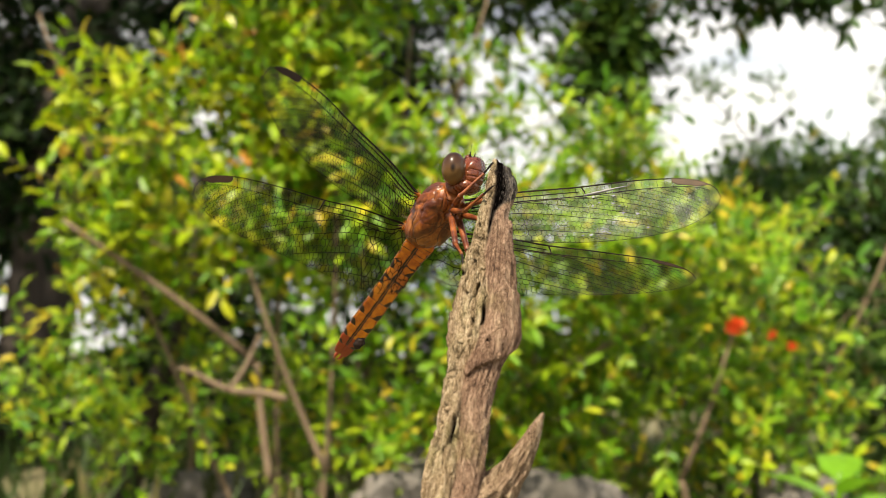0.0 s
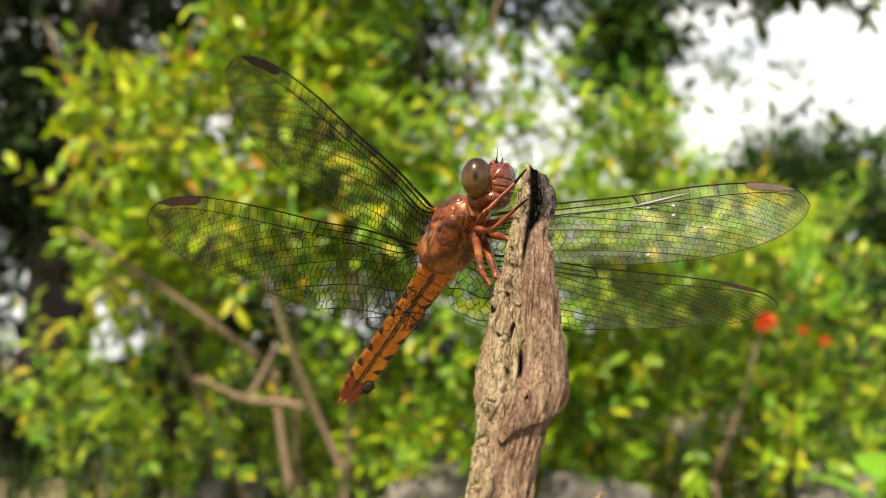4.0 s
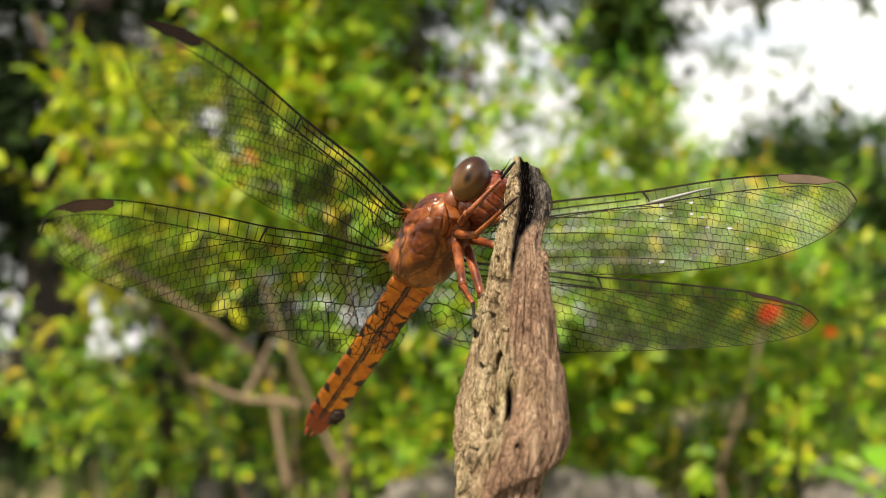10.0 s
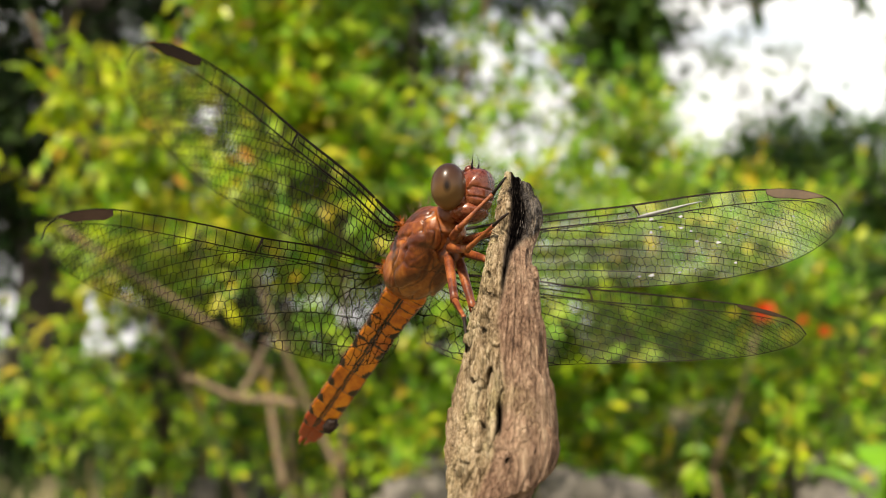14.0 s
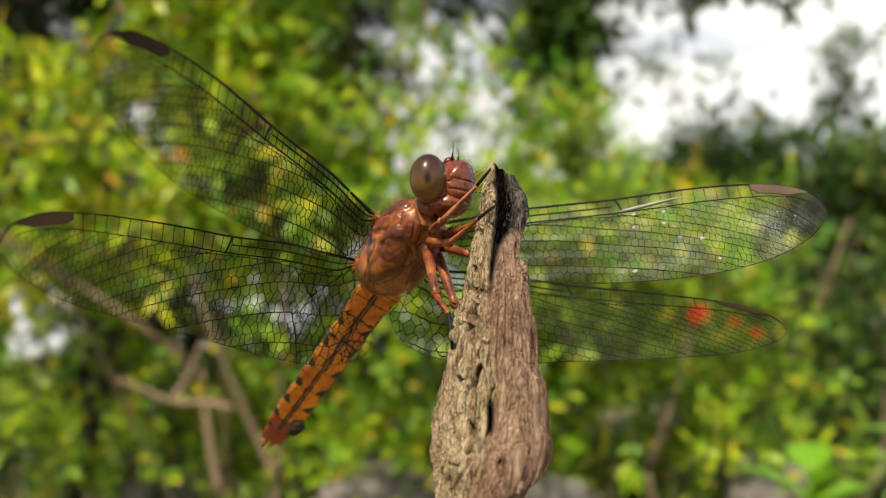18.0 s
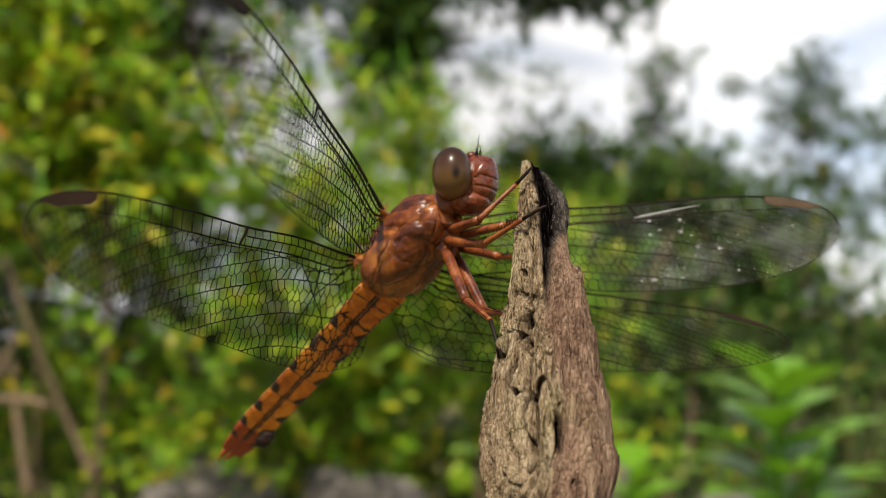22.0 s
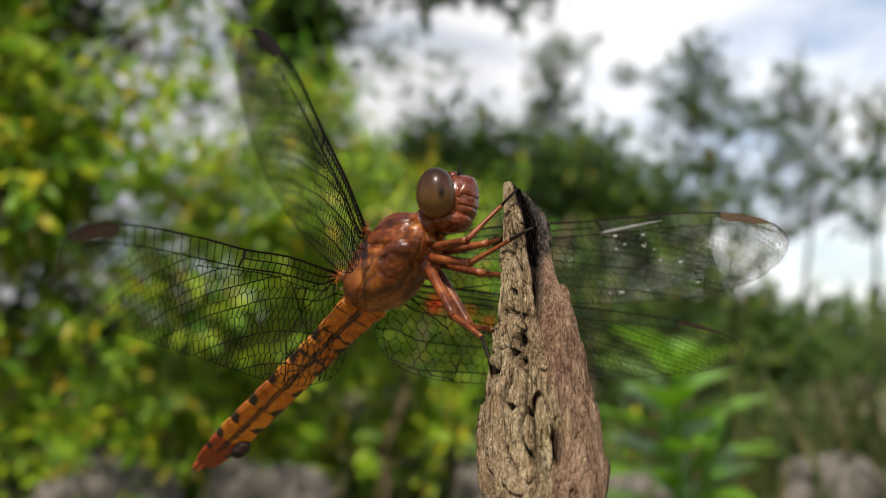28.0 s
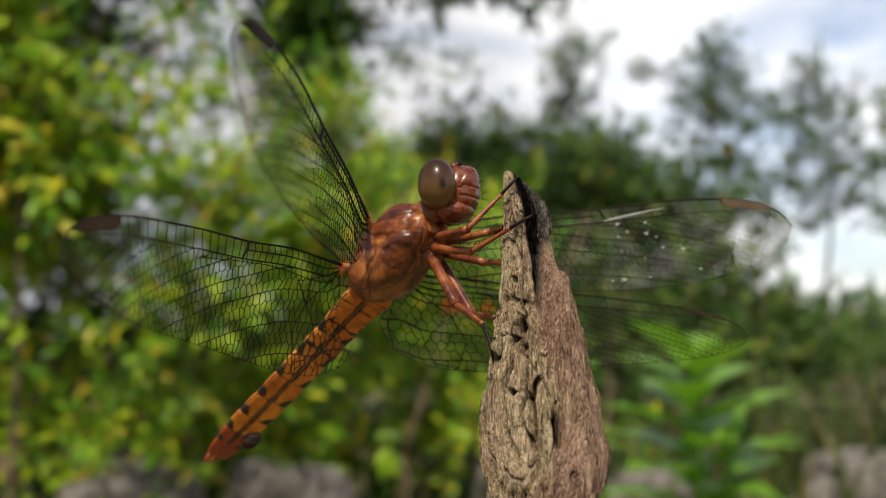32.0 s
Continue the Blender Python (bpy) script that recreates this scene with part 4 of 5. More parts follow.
def eye_material():
    m, n, l, b = material("compound_eye")
    tc = n.new("ShaderNodeTexCoord")
    sep = n.new("ShaderNodeSeparateXYZ")
    l.new(tc.outputs["Object"], sep.inputs[0])
    mr = n.new("ShaderNodeMapRange")
    mr.inputs["From Min"].default_value, mr.inputs["From Max"].default_value = -0.0026, 0.0026
    l.new(sep.outputs["Z"], mr.inputs["Value"])
    r = ramp(n, [(0.0, (0.15, 0.080, 0.026)), (0.35, (0.105, 0.056, 0.020)), (0.6, (0.050, 0.023, 0.010)), (0.85, (0.026, 0.011, 0.006)), (1.0, (0.018, 0.008, 0.005))])
    l.new(mr.outputs["Result"], r.inputs["Fac"])
    # dark centre of the facets
    far = n.new("ShaderNodeVectorMath")
    far.operation = "DISTANCE"
    sc = n.new("ShaderNodeMapping")
    sc.inputs["Scale"].default_value = (1.6, 1, 0.9)
    l.new(tc.outputs["Object"], sc.inputs["Vector"])
    l.new(sc.outputs["Vector"], far.inputs[0])
    far.inputs[1].default_value = (0.00005 * 1.6, -0.0024, -0.00025 * 0.9)
    spot = ramp(n, [(0.0, (1, 1, 1)), (1.0, (0, 0, 0))])
    dr = n.new("ShaderNodeMapRange")
    dr.inputs["From Min"].default_value, dr.inputs["From Max"].default_value = 0.0003, 0.00085
    l.new(far.outputs["Value"], dr.inputs["Value"])
    l.new(dr.outputs["Result"], spot.inputs["Fac"])
    mix = n.new("ShaderNodeMixRGB")
    l.new(spot.outputs["Color"], mix.inputs[0])
    l.new(r.outputs["Color"], mix.inputs[1])
    mix.inputs[2].default_value = (0.012, 0.007, 0.005, 1)
    l.new(mix.outputs["Color"], b.inputs["Base Color"])
    vor = n.new("ShaderNodeTexVoronoi")
    vor.inputs["Scale"].default_value = 16000
    bp = n.new("ShaderNodeBump")
    bp.inputs["Strength"].default_value, bp.inputs["Distance"].default_value = 0.12, 0.00002
    l.new(tc.outputs["Object"], vor.inputs["Vector"])
    l.new(vor.outputs["Distance"], bp.inputs["Height"])
    l.new(bp.outputs["Normal"], b.inputs["Normal"])
    b.inputs["Roughness"].default_value = 0.33
    b.inputs["Specular IOR Level"].default_value = 0.16
    b.inputs["Coat Weight"].default_value = 0.14
    b.inputs["Coat Roughness"].default_value = 0.16
    return m


def membrane_material(name, sheen):
    m, n, l, b = material(name)
    n.remove(b)
    tc = n.new("ShaderNodeTexCoord")
    sep = n.new("ShaderNodeSeparateXYZ")
    l.new(tc.outputs["Object"], sep.inputs[0])
    mr = n.new("ShaderNodeMapRange")
    mr.inputs["From Min"].default_value, mr.inputs["From Max"].default_value = 0.034, 0.042
    l.new(sep.outputs["X"], mr.inputs["Value"])
    r = ramp(n, [(0.0, (0.985, 0.98, 0.97)), (1.0, (0.90, 0.85, 0.80))])
    l.new(mr.outputs["Result"], r.inputs["Fac"])
    tr = n.new("ShaderNodeBsdfTransparent")
    l.new(r.outputs["Color"], tr.inputs["Color"])
    gl = n.new("ShaderNodeBsdfGlossy")
    gl.inputs["Roughness"].default_value = 0.38
    ns = n.new("ShaderNodeTexNoise")
    ns.inputs["Scale"].default_value, ns.inputs["Detail"].default_value = 420, 3
    l.new(tc.outputs["Object"], ns.inputs["Vector"])
    bp = n.new("ShaderNodeBump")
    bp.inputs["Strength"].default_value, bp.inputs["Distance"].default_value = 0.25, 0.0002
    l.new(ns.outputs["Fac"], bp.inputs["Height"])
    l.new(bp.outputs["Normal"], gl.inputs["Normal"])
    fr = n.new("ShaderNodeFresnel")
    fr.inputs["IOR"].default_value = 1.3
    mul = n.new("ShaderNodeMath")
    mul.operation = "MULTIPLY"
    mul.use_clamp = True
    mul.inputs[1].default_value = 0.55
    l.new(fr.outputs["Fac"], mul.inputs[0])
    low = n.new("ShaderNodeMath")
    low.operation = "MINIMUM"
    low.inputs[1].default_value = 0.005
    l.new(mul.outputs[0], low.inputs[0])
    mx = n.new("ShaderNodeMixShader")
    l.new(low.outputs[0], mx.inputs[0])
    l.new(tr.outputs[0], mx.inputs[1])
    l.new(gl.outputs[0], mx.inputs[2])
    if sheen:
        # pale diffuse patches paint the sky's sheen over the outer half
        pat = n.new("ShaderNodeTexNoise")
        pat.inputs["Scale"].default_value, pat.inputs["Detail"].default_value = 190, 7
        l.new(tc.outputs["Object"], pat.inputs["Vector"])
        pr = n.new("ShaderNodeMapRange")
        pr.inputs["From Min"].default_value, pr.inputs["From Max"].default_value = 0.44, 0.68
        pr.inputs["To Max"].default_value = sheen
        l.new(pat.outputs["Fac"], pr.inputs["Value"])
        out = n.new("ShaderNodeMapRange")
        out.inputs["From Min"].default_value, out.inputs["From Max"].default_value = 0.019, 0.024
        l.new(sep.outputs["X"], out.inputs["Value"])
        both = n.new("ShaderNodeMath")
        both.operation = "MULTIPLY"
        l.new(pr.outputs["Result"], both.inputs[0])
        l.new(out.outputs["Result"], both.inputs[1])
        df = n.new("ShaderNodeBsdfDiffuse")
        df.inputs["Color"].default_value = (0.55, 0.56, 0.56, 1)
        m2 = n.new("ShaderNodeMixShader")
        l.new(both.outputs[0], m2.inputs[0])
        l.new(mx.outputs[0], m2.inputs[1])
        l.new(df.outputs[0], m2.inputs[2])
        mx = m2
    l.new(mx.outputs[0], n["Material Output"].inputs["Surface"])
    return m


def stained(m, colour):
    """Adds brown patches, by the mesh's own stain values, to a material."""
    n, l = m.node_tree.nodes, m.node_tree.links
    b = n["Principled BSDF"]
    old = b.inputs["Base Color"].links[0].from_socket
    at_ = n.new("ShaderNodeAttribute")
    at_.attribute_name = "stain"
    mix = n.new("ShaderNodeMixRGB")
    mix.blend_type = "MULTIPLY"
    mix.inputs[2].default_value = (*colour, 1)
    l.new(at_.outputs["Fac"], mix.inputs[0])
    l.new(old, mix.inputs[1])
    l.new(mix.outputs["Color"], b.inputs["Base Color"])
    return m


M_THORAX = stained(surface("thorax_chitin", [(0.38, (0.075, 0.015, 0.003)), (0.47, (0.145, 0.034, 0.005)), (0.55, (0.205, 0.057, 0.008)), (0.66, (0.31, 0.11, 0.020))], 210, 0.36, bump=0.5, fine=9, depth=0.0002, spec=0.45), (0.17, 0.08, 0.09))
M_EYE = eye_material()
M_WING = membrane_material("wing_membrane", 0)
# left fore wing: sky reflection painted in as a pale mix
M_WING_SHEEN = membrane_material("sheen_wing_membrane", 0.13)

# body axes: to its right, forward, and ventral
AX_F = Vector((0.50, -0.52, 0.70)).normalized()
AX_R = Vector((-0.86, -0.50, 0.10))
AX_R = (AX_R - AX_F * AX_R.dot(AX_F)).normalized()
AX_V = AX_F.cross(AX_R).normalized()


def blob(name, centre, axes, half, mat, parent, shape=None, segs=48, rings=32, slots=None, local=False):
    """A shaped ellipsoid in millimetres; shape moves each point along its normal."""
    verts, faces, sl = [], [], []
    c = Vector(centre)
    for j in range(rings + 1):
        ph = math.pi * j / rings
        for i in range(segs):
            th = 2 * math.pi * i / segs
            n = Vector((math.sin(ph) * math.cos(th), math.sin(ph) * math.sin(th), math.cos(ph)))
            k = 1 + (shape(n) if shape else 0)
            p = axes[0] * (n.x * half[0] * k) + axes[1] * (n.y * half[1] * k) + axes[2] * (n.z * half[2] * k)
            verts.append((p if local else c + p) * MM)
    for j in range(rings):
        for i in range(segs):
            a, b = j * segs + i, j * segs + (i + 1) % segs
            faces.append((a, a + segs, b + segs, b))
            if slots:
                ph, th = math.pi * (j + 0.5) / rings, 2 * math.pi * (i + 0.5) / segs
                sl.append(slots(Vector((math.sin(ph) * math.cos(th), math.sin(ph) * math.sin(th), math.cos(ph)))))
    ob = mesh_ob(name, verts, faces, mat, parent, slots=sl or None)
    if local:
        ob.location = c * MM
    return ob


WORLD_AXES = (Vector((1, 0, 0)), Vector((0, 1, 0)), Vector((0, 0, 1)))


def build_thorax(fly):
    axes = (AX_R, AX_V, AX_F)
    # plates of the flank: middle, half length and half width on the unit body, rise and dark stain
    plates = (((0.49, 0.731, 0.76), (-0.15, 0.29, -0.15), (-0.19, 0.051, 0.08), 0.145, 0.0),
              ((0.79, 0.663, 0.48), (-0.21, 0.221, 0.15), (-0.05, 0.16, -0.08), 0.085, 0.85),
              ((0.93, -0.06, 0.34), (-0.20, 0.493, 0.29), (-0.04, -0.14, 0.06), 0.076, 0.0),
              ((0.80, -0.22, 0.54), (-0.26, 0.374, 0.30), (0.03, 0.12, -0.02), 0.034, 0.75),
              ((0.98, 0.306, 0.06), (-0.23, 0.731, 0.20), (-0.04, 0.13, -0.13), 0.085, 0.0),
              ((0.79, 0.58, -0.22), (-0.31, 0.510, 0.25), (-0.17, 0.03, -0.28), 0.136, 0.0),
              ((0.58, 0.76, -0.26), (-0.28, 0.374, 0.28), (-0.07, 0.03, -0.10), 0.000, 0.75),
              ((0.25, 0.94, -0.24), (-0.26, 0.102, 0.31), (-0.40, -0.08, -0.16), 0.068, 0.1),
              ((0.60, 1.190, 0.36), (-0.38, 0.238, 0.07), (-0.07, 0.12, -0.14), 0.076, 0.30),
              ((0.85, 0.22, -0.48), (-0.28, 0.07, -0.29), (-0.02, 0.255, 0.07), 0.076, 0.0),
              ((0.90, 0.646, 0.12), (-0.06, 0.170, 0.02), (-0.02, 0.10, -0.16), 0.000, 0.55))
    frames = []
    for c, a, b, rise, dark in plates:
        c, a, b = Vector(c).normalized(), Vector(a), Vector(b)
        b = b - a * (b.dot(a) / a.dot(a))
        frames.append((c, a / a.dot(a), b / b.dot(b), rise, dark))

    def where(n):
        """How far each plate's rim is, below 1 inside it."""
        w = Vector((noise.noise(n * 6), noise.noise(n * 6 + Vector((7, 1, 3))), noise.noise(n * 6 + Vector((1, 9, 5))))) * 0.045
        m = Vector((abs(n.x), n.y, n.z)) + w
        out = []
        for c, a, b, rise, dark in frames:
            d = m - c
            out.append(((d.dot(a) ** 4 + d.dot(b) ** 4) ** 0.25 if d.length < 0.9 else 9.0, rise, dark))
        return out

    def shape(n):
        g = 0.0
        for e, rise, dark in where(n):
            g = max(g, rise / (1 + math.exp(min(40.0, (e - 1) / 0.05))) * (1.2 - 0.45 * min(1.0, e) ** 2))
            g -= 0.03 * math.exp(-((e - 1.13) / 0.07) ** 2) * (rise > 0)
        g += 0.035 * noise.noise(n * 2.6) + 0.012 * noise.noise(n * 6.3) + 0.004 * noise.noise(n * 15)
        g += 0.42 * ((abs(n.x) ** 4 + abs(n.y) ** 4 + abs(n.z) ** 4) ** -0.25 - 1)
        g -= 0.29 * max(0.0, -n.y) ** 1.5 + 0.06 * max(0.0, -n.y) * max(0.0, -n.z)
        g += -0.10 * max(0, n.y) * max(0, -n.z) - 0.05
        g += 0.03 * math.exp(-((n.y + 0.8) / 0.3) ** 2)
        # breathing hole
        return g - 0.05 * hole(n)

    def hole(n):
        d = (Vector((abs(n.x), n.y, n.z)) - Vector((0.85, 0.49, 0.17)).normalized()).length
        return math.exp(-((d - 0.045) / 0.018) ** 2) + 0.6 * math.exp(-(d / 0.03) ** 2)

    def stain(n):
        g = 0.0
        for e, rise, dark in where(n):
            g = max(g, dark / (1 + math.exp(min(40.0, (e - 0.95) / 0.10))), 0.85 * math.exp(-((e - 1.10) / 0.07) ** 2) * (rise > 0))
        g += 0.25 * noise.noise(n * 4.2 + Vector((3, 3, 3)))
        g = max(g, 0.75 * min(1.0, max(0.0, -n.y - 0.25) * 2))
        return max(0.0, min(1.0, max(g, 1.2 * hole(n))))

    segs, rings = 180, 140
    ob = blob("thorax", (1.95, 3.8, -2.3), axes, (3.25, 3.85, 6.25), M_THORAX, fly, shape, segs, rings)
    vals = []
    for j in range(rings + 1):
        ph = math.pi * j / rings
        for i in range(segs):
            th = 2 * math.pi * i / segs
            vals.append(stain(Vector((math.sin(ph) * math.cos(th), math.sin(ph) * math.sin(th), math.cos(ph)))))
    ob.data.attributes.new("stain", "FLOAT", "POINT").data.foreach_set("value", vals)
    return ob


def build_head(fly):
    f = Vector((0.93, -0.37, 0.02)).normalized()
    r = f.cross(Vector((0, 0, 1))).normalized()
    u = r.cross(f).normalized()
    c = Vector((6.7, 0.0, 3.1))
    head = blob("head", c + f * 0.2 + u * -0.2, (r, f, u), (2.2, 1.7, 2.5), M_FACE, fly, lambda n: 0.04 * noise.noise(n * 3), 40, 30)

    def face_shape(n):
        g = 0.03 * noise.noise(n * 3)
        # square front: flat brow, upright face
        q = math.hypot(n.y, n.z)
        if q > 1e-6 and n.y > 0:
            g += 0.75 * (q / (abs(n.y) ** 4 + abs(n.z) ** 4) ** 0.25 - 1) * (1 if n.z > 0 else 0.35)
        if n.y > -0.3:
            w = min(1.0, n.y + 0.3)
            for lv, dp, wd in ((-0.04, 0.05, 0.026), (-0.44, 0.07, 0.040)):
                e = (n.z - lv - 0.16 * n.x * n.x) / wd
                g -= dp * math.exp(-e * e) * w
            g -= 0.045 * math.exp(-(n.x / 0.08) ** 2) * max(0.0, min(1.0, (n.z + 0.02) * 6)) * w
            g += 0.05 * math.exp(-((abs(n.x) - 0.42) / 0.22) ** 2) * math.exp(-((n.z - 0.36) / 0.3) ** 2) * w
        return g
    blob("face", c + f * 1.45 + u * 0.30, (r, f, u), (1.9, 2.0, 2.45), M_FACE, head, face_shape, 110, 110)
    blob("labium", c + f * 0.75 + u * -1.75, (r, f, u), (2.15, 2.0, 1.25), M_FACE, head, lambda n: 0.05 * noise.noise(n * 4 + Vector((5, 0, 0))), 48, 32)
    blob("vertex", c + f * 0.95 + u * 2.65, (r, f, u), (0.75, 0.6, 0.5), M_FACE, head, None, 24, 16)
    for s in (1, -1):
        e = c + r * (1.95 * s) + f * -0.55 + u * 0.75
        blob("eye", e, WORLD_AXES, (1.86, 2.2, 2.45), M_EYE, head, None, 64, 48, local=True)
        a0 = c + f * 1.55 + u * 2.65 + r * (0.75 * s)
        pts = [a0, a0 + u * 0.35, a0 + u * 0.9 + f * 0.1, a0 + u * 1.9 + f * 0.35 * s + r * 0.3 * s]
        v, fc = tube_data([p * MM for p in pts], [0.00016, 0.00012, 0.00004, 0.00002], 8)
        mesh_ob("antenna", v, fc, M_BLACK, head)
    # bristles on brow and lips
    rng = random.Random(5)
    v, fc = [], []
    for _ in range(60):
        h = rng.uniform(-2.4, 2.7)
        p = c + f * (3.9 - 0.10 * max(0.0, h) ** 2 - 0.2 * min(0.0, h) ** 2) + u * h + r * rng.uniform(-1.5, 1.5)
        p0 = p - f * 0.5
        d = (f + u * rng.uniform(-0.2, 0.8) + rand_dir(rng) * 0.5).normalized()
        tube_data([p0 * MM, (p0 + d * rng.uniform(0.7, 1.2)) * MM], [0.00002, 0.000006], 3, v, fc, False)
    tagged(mesh_ob("bristle", v, fc, M_MARK, head, False), kind="stuff")
    # neck
    v, fc = tube_data([p * MM for p in (c + f * -0.6 + u * -0.9, Vector((4.6, 1.0, 0.9)), Vector((3.6, 2.2, -0.2)))], [0.0016, 0.0013, 0.0022], 20)
    mesh_ob("neck", v, fc, M_CHITIN, fly)
    blob("collar", (4.6, 0.9, 0.6), (AX_R, AX_V, AX_F), (2.0, 2.2, 0.9), M_CHITIN, fly, lambda n: 0.08 * noise.noise(n * 3), 40, 24)
    return head


def build_abdomen(fly):
    path = [Vector(p) for p in ((0.6, 5.9, -5.6), (-0.9, 7.4, -7.3), (-4.2, 10.7, -11.2), (-8.0, 14.7, -15.6), (-11.8, 18.7, -19.9), (-15.0, 22.0, -23.5))]
    xs = [0]
    for a, b in zip(path, path[1:]):
        xs.append(xs[-1] + (b - a).length)
    fx = [smooth_interp(xs, [p[k] for p in path]) for k in range(3)]
    total = xs[-1]
    rad = smooth_interp((0, 1.5, 4, 7, 12, 18, 24, total), (2.25, 2.2, 2.02, 1.92, 1.90, 1.88, 1.80, 1.2))
    cuts = [0, 1.6, 3.6, 7.2, 10.9, 14.5, 18.0, 21.2, 24.0, 26.2, total]
    N = 96
    ROLL = 0.5
    for k in range(10):
        s0, s1 = cuts[k], cuts[k + 1]
        verts, faces, sl = [], [], []
        m = 30
        for i in range(m + 1):
            s = s0 + (s1 - s0) * i / m
            p = Vector([g(s) for g in fx])
            d = (Vector([g(min(s + 0.2, total)) for g in fx]) - Vector([g(max(s - 0.2, 0)) for g in fx])).normalized()
            r_ = (AX_R - d * AX_R.dot(d)).normalized()
            v_ = r_.cross(d).normalized()
            if v_.dot(AX_V) < 0:
                v_ = -v_
            e = i / m
            ring = rad(s) * (1 + 0.035 * math.sin(math.pi * e) - 0.05 * math.exp(-(e / 0.05) ** 2) - 0.03 * math.exp(-((1 - e) / 0.04) ** 2))
            for j in range(N):
                th = 2 * math.pi * j / N
                # flat below with a groove along the middle, keeled above
                ven, lat = math.cos(th), math.sin(th)
                rel = (th - ROLL + math.pi) % (2 * math.pi) - math.pi
                q = ring * 0.90 * (max(0.0, math.cos(rel) / 0.80) ** 5 + max(0.0, math.cos(abs(rel) - 1.95) / 0.86) ** 5) ** -0.2
                q *= 1 - 0.14 * math.exp(-rel ** 2 / 0.02)
                q *= 1 + 0.02 * noise.noise(Vector((lat * 3, ven * 3, s)))
                verts.append((p + v_ * (q * ven * 0.9) + r_ * (q * lat * 1.02)) * MM)
        for i in range(m):
            e = (i + 0.5) / m
            for j in range(N):
                a, b = i * N + j, i * N + (j + 1) % N
                faces.append((a, b, b + N, a + N))
                th = 2 * math.pi * (j + 0.5) / N
                th = (th - ROLL + math.pi) % (2 * math.pi) - math.pi
                wob = 0.05 * noise.noise(Vector((e * 5 + k * 7, th * 2, 1)))
                big = 0.16 * noise.noise(Vector((e * 3 + k * 11, th * 1.5, 4)))
                at_ = abs(th)
                # dark groove below, wedges at the hind corners of each segment, a dark ridge above
                mark = 1 <= k <= 8 and 0.05 < at_ < 0.20 + wob + 0.6 * big
                mark |= 2 <= k <= 8 and abs(at_ - 1.0 - 0.5 * big) < (0.06 if k < 5 else 0.09) + (0.48 if k < 5 else 0.66) * max(0.0, e - 0.52) ** 0.8 and e > 0.54 + 1.2 * abs(big)
                mark |= 2 <= k <= 7 and e > 0.955 and at_ < 1.5
                mark |= 1 <= k <= 7 and abs(at_ - 0.97 - wob) < 0.035
                mark |= k <= 3 and abs(e - 0.5 - wob * 2) < 0.035 and at_ < 2.4
                mark |= k >= 8 and 1.05 < abs(th) < 1.7 and 0.25 < e < 0.85
                mark |= at_ > 2.6 + big
                sl.append(1 if mark else 0)
        faces.append(tuple(reversed(range(N))))
        faces.append(tuple(m * N + j for j in range(N)))
        sl += [0, 0]
        mesh_ob("segment", verts, faces, [M_ABDOMEN if k < 8 else M_TIP, M_MARK], fly, slots=sl)
    tip = path[-1]
    for s in (1, -1):
        pts = [tip + AX_R * 0.5 * s, tip + AX_R * 0.55 * s + Vector((-0.7, 0.7, -0.8)), tip + AX_R * 0.35 * s + Vector((-1.2, 1.1, -1.3))]
        v, f = tube_data([p * MM for p in pts], [0.0004, 0.00028, 0.0001], 10)
        mesh_ob("tail_clasper", v, f, M_TIP, fly)
    blob("genital_plate", Vector((-11.35, 18.55, -22.0)), (Vector((0.64, -0.53, 0.56)).normalized(), Vector((0.6, 0.8, 0.0)), Vector((-0.45, 0.34, 0.83)).normalized()), (1.3, 0.8, 0.85), M_BLACK, fly, lambda n: 0.22 * noise.noise(n * 2), 32, 24)


def build_leg(fly, joints, radii):
    """A leg: thigh, shin with spines, and dark foot with claws."""
    rng = random.Random(int(joints[0][0] * 100))
    a, b, c, d = (Vector(p) for p in joints)
    c = c.lerp(b, 0.16)
    k = [a.lerp(b, s) for s in (0, 0.15, 0.5, 0.85, 1)]
    v, f = tube_data([p * MM for p in k], [1.15 * radii[0] * MM * q for q in (0.9, 1.1, 1.0, 0.85, 0.95)], 16)
    leg = mesh_ob("leg", v, f, M_LEG, fly)
    k = [b.lerp(c, s) for s in (0, 0.08, 0.5, 0.92, 1)]
    v, f = tube_data([p * MM for p in k], [1.05 * radii[1] * MM * q for q in (1.0, 1.25, 0.95, 0.8, 0.85)], 14)
    mesh_ob("shin", v, f, M_LEG, leg)
    mid = c.lerp(d, 0.55) + Vector((0.1, -0.15, 0.1))
    v, f = tube_data([p * MM for p in (c, c.lerp(mid, 0.5), mid, d)], [1.25 * radii[2] * MM * q for q in (1.0, 0.8, 0.9, 0.5)], 10)
    mesh_ob("foot", v, f, M_BLACK, leg)
    v, f = [], []
    way = (c - b).normalized()
    for side in (1, -1):
        o = way.orthogonal().normalized()
        for i in range(13):
            p = b.lerp(c, 0.10 + 0.85 * i / 13)
            dr = (way * 0.7 + (way.cross(o) * side + o * 0.3)).normalized()
            tube_data([p * MM, (p + dr * rng.uniform(0.75, 1.05)) * MM], [0.00005, 0.000012], 4, v, f, False)
    tagged(mesh_ob("spine", v, f, M_BLACK, leg, False), kind="stuff")
    return leg


